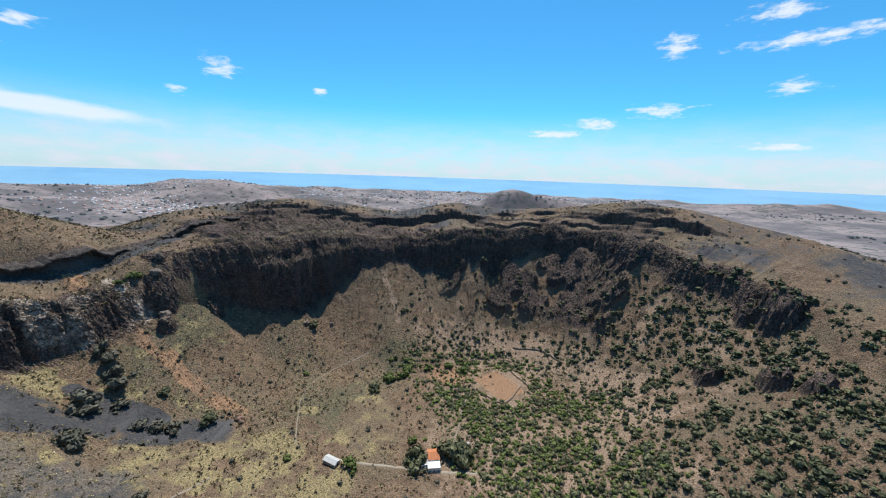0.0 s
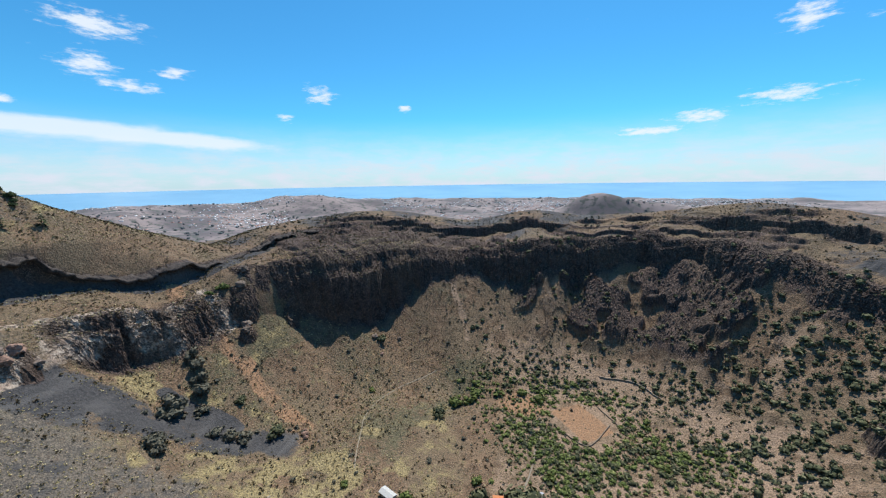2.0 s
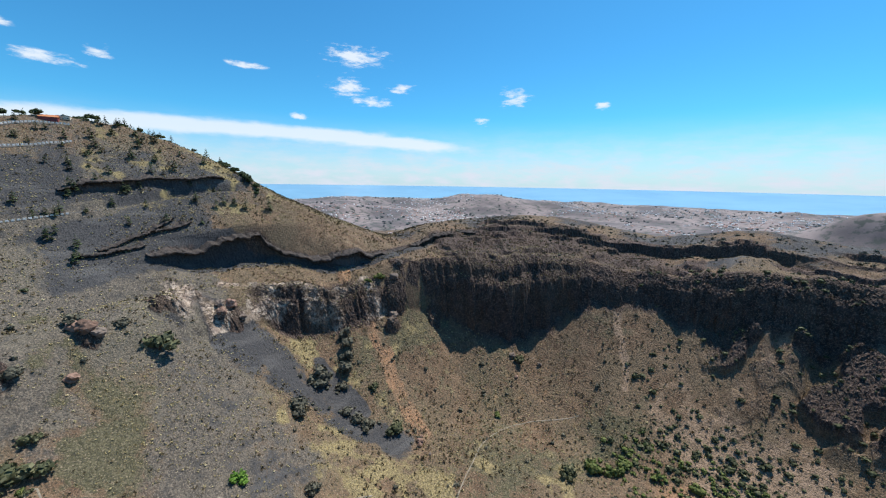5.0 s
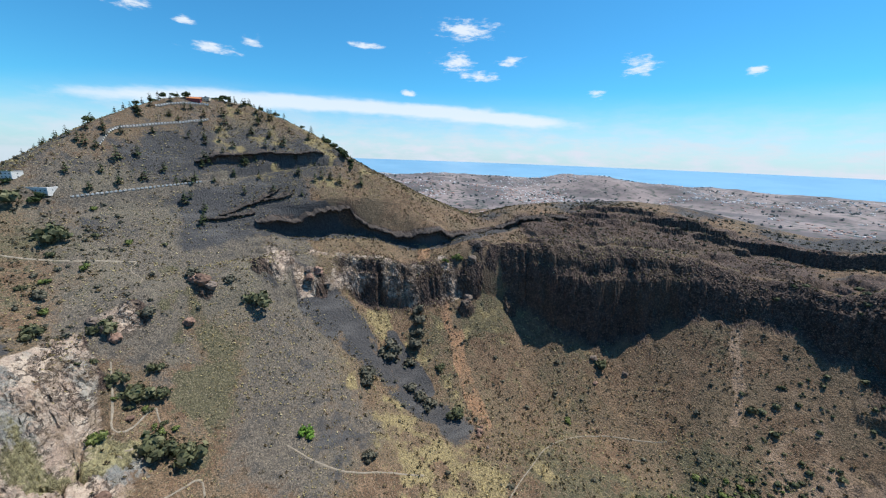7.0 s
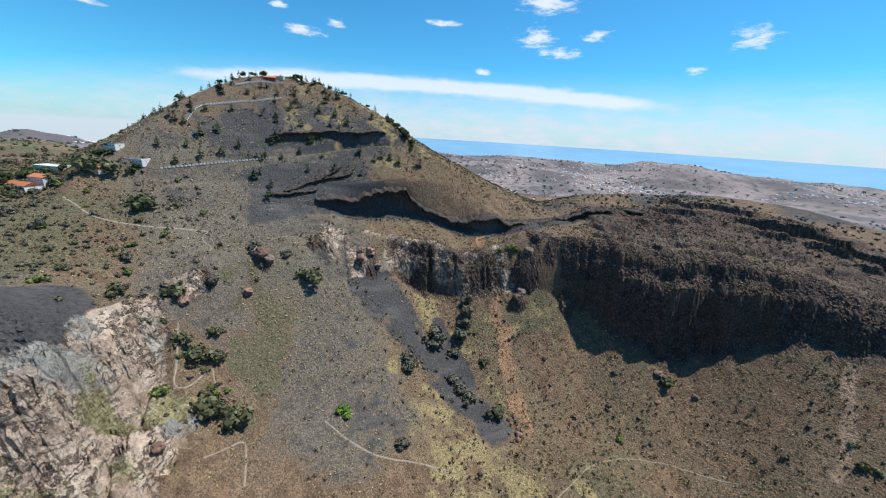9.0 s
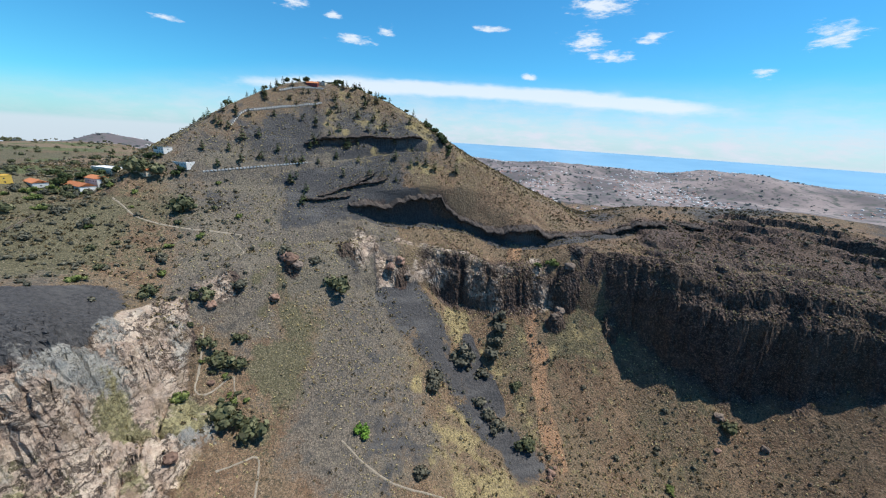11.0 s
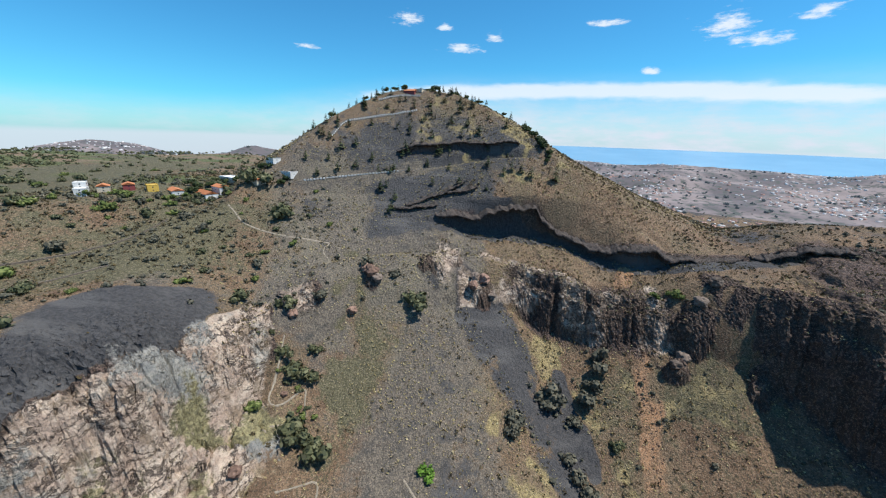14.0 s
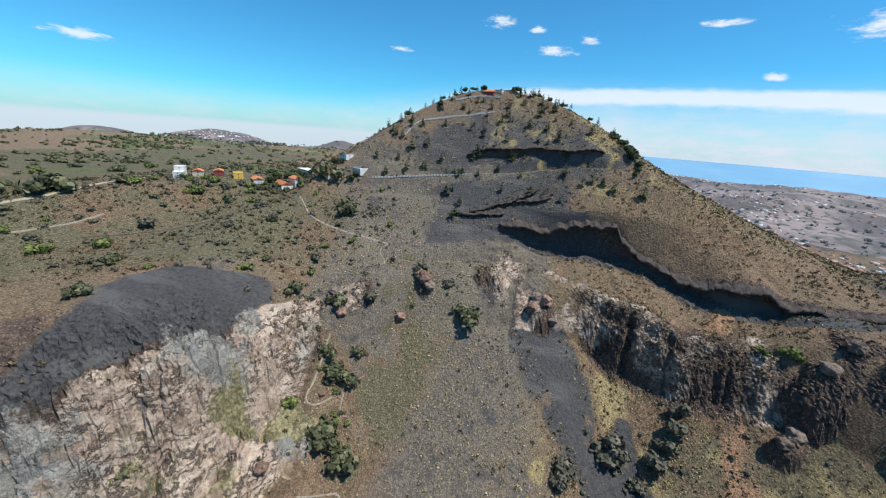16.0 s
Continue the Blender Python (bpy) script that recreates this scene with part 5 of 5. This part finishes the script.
g2 = random.Random(8)
for k in range(46):
    a_, r_ = g2.uniform(214, 250), g2.uniform(640, 960)
    bush(CX + r_ * math.cos(radians(a_)), CY + r_ * math.sin(radians(a_)), g2.uniform(3.5, 7.5), "dark" if k % 3 else "green", k)
for k in range(34):
    a_, r_ = g2.uniform(205, 246), g2.uniform(512, 640)
    bush(CX + r_ * math.cos(radians(a_)), CY + r_ * math.sin(radians(a_)), g2.uniform(2.0, 4.0), ("grey", "dark", "green")[k % 3], k)
for k in range(16):
    f_ = g2.random()
    bush(-340 + 75 * f_ + g2.uniform(-9, 9), 40 + 55 * f_ + g2.uniform(-14, 14), g2.uniform(1.8, 3.4), ("green", "dark")[k % 2], k)


for k in range(30):
    f_ = g2.random()
    bush(-425 - 95 * f_ + g2.uniform(-8, 10), -178 + 105 * f_ + g2.uniform(-12, 12), g2.uniform(3.0, 5.5), ("green", "dark", "grey")[k % 3], k)


def pine_mesh(seed):
    """A small upright conifer crown, about one unit high."""
    g = np.random.default_rng(seed)
    v, f = [], []
    for k in range(70):
        h = g.random() ** 0.8
        r = 0.26 * (1 - h) ** 0.8 + 0.03
        a = g.random() * 2 * np.pi
        c = np.array([r * math.cos(a) * g.uniform(0.5, 1.1), r * math.sin(a) * g.uniform(0.5, 1.1), 0.12 + 0.9 * h])
        s = 0.11 * (1.25 - h)
        e1 = np.array([math.cos(a), math.sin(a), -0.35]) * s
        e2 = np.array([-math.sin(a), math.cos(a), g.uniform(-0.4, 0.4)]) * s * 0.8
        n0 = len(v)
        v += [tuple(c - e1), tuple(c + e2), tuple(c + e1), tuple(c - e2)]
        f += [(n0, n0 + 1, n0 + 2, n0 + 3)]
    me = bpy.data.meshes.new("crown")
    me.from_pydata(v, [], f)
    me.materials.append(PINE)
    return me


PINES = [pine_mesh(k) for k in range(4)]
BROAD = [plant_mesh("crown", 6, 40, 130 + k, PINE, 0.34) for k in range(4)]
TRUNK = stem_mesh("trunk", 0.035, 0.015, 0.9)


def broad_pine(x, y, high, seed, label):
    """An old pine with a rounded dark crown on a short bare trunk."""
    ob = thing("pine_tree", pose(x, y, ground_at(x, y) - 0.1, 0, 0, seed * 53), label, "tree", "old pines")
    for nm, me, up, wide in (("crown", BROAD[seed % 4], 0.26 * high, 0.50 * high), ("trunk", TRUNK, 0.0, high)):
        p = new(nm, me)
        p.parent = ob
        p.matrix_basis = pose(0, 0, up) @ Matrix.Diagonal((wide, wide, wide * (0.9 if nm == "crown" else 0.5), 1))
    return ob


def pine(x, y, high, seed, label="young dark pine on the mountain's flank", wide=1.0):
    ob = thing("pine_tree", pose(x, y, ground_at(x, y) - 0.1, 0, 0, seed * 41) @ Matrix.Diagonal((high * wide, high * wide, high, 1)), label, "tree", "young pines")
    for nm, me in (("crown", PINES[seed % 4]), ("trunk", TRUNK)):
        p = new(nm, me)
        p.parent = ob
    return ob


LISTED = [(-631, 8), (-567, -3), (-568, 67), (-538, 106), (-504, 122), (-510, 124), (-526, 126), (-597, 135), (-681, 162), (-618, 240), (-549, 307), (-558, 295), (-568, 250), (-646, 198), (-569, 119), (-544, 338), (-562, 282), (-606, 20), (-590, 40), (-600, 60)]
g1 = random.Random(31)
for k, (px, py) in enumerate(LISTED):
    pine(px, py, g1.uniform(13, 19), k)
k = 0
while k < 110:
    a, q = g1.uniform(-100, 100), g1.uniform(35, 215)
    px, py = PEAK_X + q * math.cos(radians(a)), PEAK_Y + q * math.sin(radians(a))
    az0, r0_ = polar(px, py)
    if float(profile(np.array([az0]))[6][0]) + 6 > float(r0_):
        continue
    pine(px, py, g1.uniform(8, 15), k)
    k += 1
# dark pines on the skyline: summit, ridge and shoulder
for k in range(46):
    a = g1.uniform(70, 290)
    q = g1.uniform(20, 90) if k < 26 else g1.uniform(90, 190)
    broad_pine(PEAK_X + q * math.cos(radians(a)), PEAK_Y + q * math.sin(radians(a)), g1.uniform(7, 12), k, "dark broad pine near the summit")
for k in range(22):
    f = g1.random()
    broad_pine(-660 + 90 * f + g1.uniform(-6, 6), 318 + 22 * f + g1.uniform(-8, 8), g1.uniform(7, 11), k, "dark pine on the mountain's shoulder")
for k in range(26):
    broad_pine(-500 - 60 * g1.random(), -150 + 130 * g1.random(), g1.uniform(7, 12), k, "dark tree among the village houses")
for k in range(16):
    pine(-240 - 4.5 * k + g1.uniform(-2, 2), -205 - 1.2 * k + g1.uniform(-2, 2), g1.uniform(8, 13), k, "slim cypress in a row on the plateau", 0.7)

# ---------------------------------------------------------------- the far towns
def far_ground(x, y):
    a, r = polar(x, y)
    z, s = far_height(x, y, a, r), surface(a, r)[0]
    return s + (z - s) * step(r, 1500, 1750)


cube_v = np.array([(x, y, z) for x in (-0.5, 0.5) for y in (-0.5, 0.5) for z in (0, 1)], float)
cube_f = np.array([(0, 1, 3, 2), (4, 6, 7, 5), (0, 4, 5, 1), (2, 3, 7, 6), (1, 5, 7, 3)])


def town(name, count, lo, hi, near, far_, mat, seed, label, sharp=0.15, size=16):
    g = np.random.default_rng(seed)
    a, r = g.uniform(lo, hi, count), np.sqrt(g.uniform(near ** 2, far_ ** 2, count))
    x, y = CX + r * np.cos(np.radians(a)), CY + r * np.sin(np.radians(a))
    keep = (fbm(x, y, 420, 3, 201) + 0.5 * fbm(x, y, 120, 2, 205) > sharp) & (r < coast(a) - 60) & (spot(x, y, 320, 2025, 230, 200) + spot(x, y, 590, 1990, 330, 170) + spot(x, y, -290, 1620, 140, 130) < 0.3)
    x, y = x[keep], y[keep]
    z = far_ground(x, y)
    n = len(x)
    t = g.uniform(0, np.pi, n)
    w, d, h = size * g.uniform(0.5, 1.6, n), size * g.uniform(0.4, 0.9, n), size * g.uniform(0.25, 0.55, n)
    vx, vy, vz = cube_v[:, 0] * w[:, None], cube_v[:, 1] * d[:, None], cube_v[:, 2] * h[:, None]
    q = np.stack([vx * np.cos(t)[:, None] - vy * np.sin(t)[:, None] + x[:, None], vx * np.sin(t)[:, None] + vy * np.cos(t)[:, None] + y[:, None], vz + z[:, None] - 1], -1)
    ob = big_mesh(name, q.reshape(-1, 3), (cube_f[None] + 8 * np.arange(n)[:, None, None]).reshape(-1, 4), mat, smooth=False)
    return tagged(ob, label, "town", kind="stuff")


def far_groves(name, count, lo, hi, near, far_, seed, label, sharp):
    g = np.random.default_rng(seed)
    a, r = g.uniform(lo, hi, count), np.sqrt(g.uniform(near ** 2, far_ ** 2, count))
    x, y = CX + r * np.cos(np.radians(a)), CY + r * np.sin(np.radians(a))
    keep = (fbm(x, y, 300, 4, 211) > sharp) & (r < coast(a) - 60)
    x, y = x[keep], y[keep]
    spots = np.column_stack([x, y, far_ground(x, y) - 0.3])
    return sow(name, spots, 3.0 + 6.0 * g.random(len(x)) ** 2, BUSHES, FAR_GREEN, label, "groves")


# A faint blue glow on distant houses and trees stands in for haze.
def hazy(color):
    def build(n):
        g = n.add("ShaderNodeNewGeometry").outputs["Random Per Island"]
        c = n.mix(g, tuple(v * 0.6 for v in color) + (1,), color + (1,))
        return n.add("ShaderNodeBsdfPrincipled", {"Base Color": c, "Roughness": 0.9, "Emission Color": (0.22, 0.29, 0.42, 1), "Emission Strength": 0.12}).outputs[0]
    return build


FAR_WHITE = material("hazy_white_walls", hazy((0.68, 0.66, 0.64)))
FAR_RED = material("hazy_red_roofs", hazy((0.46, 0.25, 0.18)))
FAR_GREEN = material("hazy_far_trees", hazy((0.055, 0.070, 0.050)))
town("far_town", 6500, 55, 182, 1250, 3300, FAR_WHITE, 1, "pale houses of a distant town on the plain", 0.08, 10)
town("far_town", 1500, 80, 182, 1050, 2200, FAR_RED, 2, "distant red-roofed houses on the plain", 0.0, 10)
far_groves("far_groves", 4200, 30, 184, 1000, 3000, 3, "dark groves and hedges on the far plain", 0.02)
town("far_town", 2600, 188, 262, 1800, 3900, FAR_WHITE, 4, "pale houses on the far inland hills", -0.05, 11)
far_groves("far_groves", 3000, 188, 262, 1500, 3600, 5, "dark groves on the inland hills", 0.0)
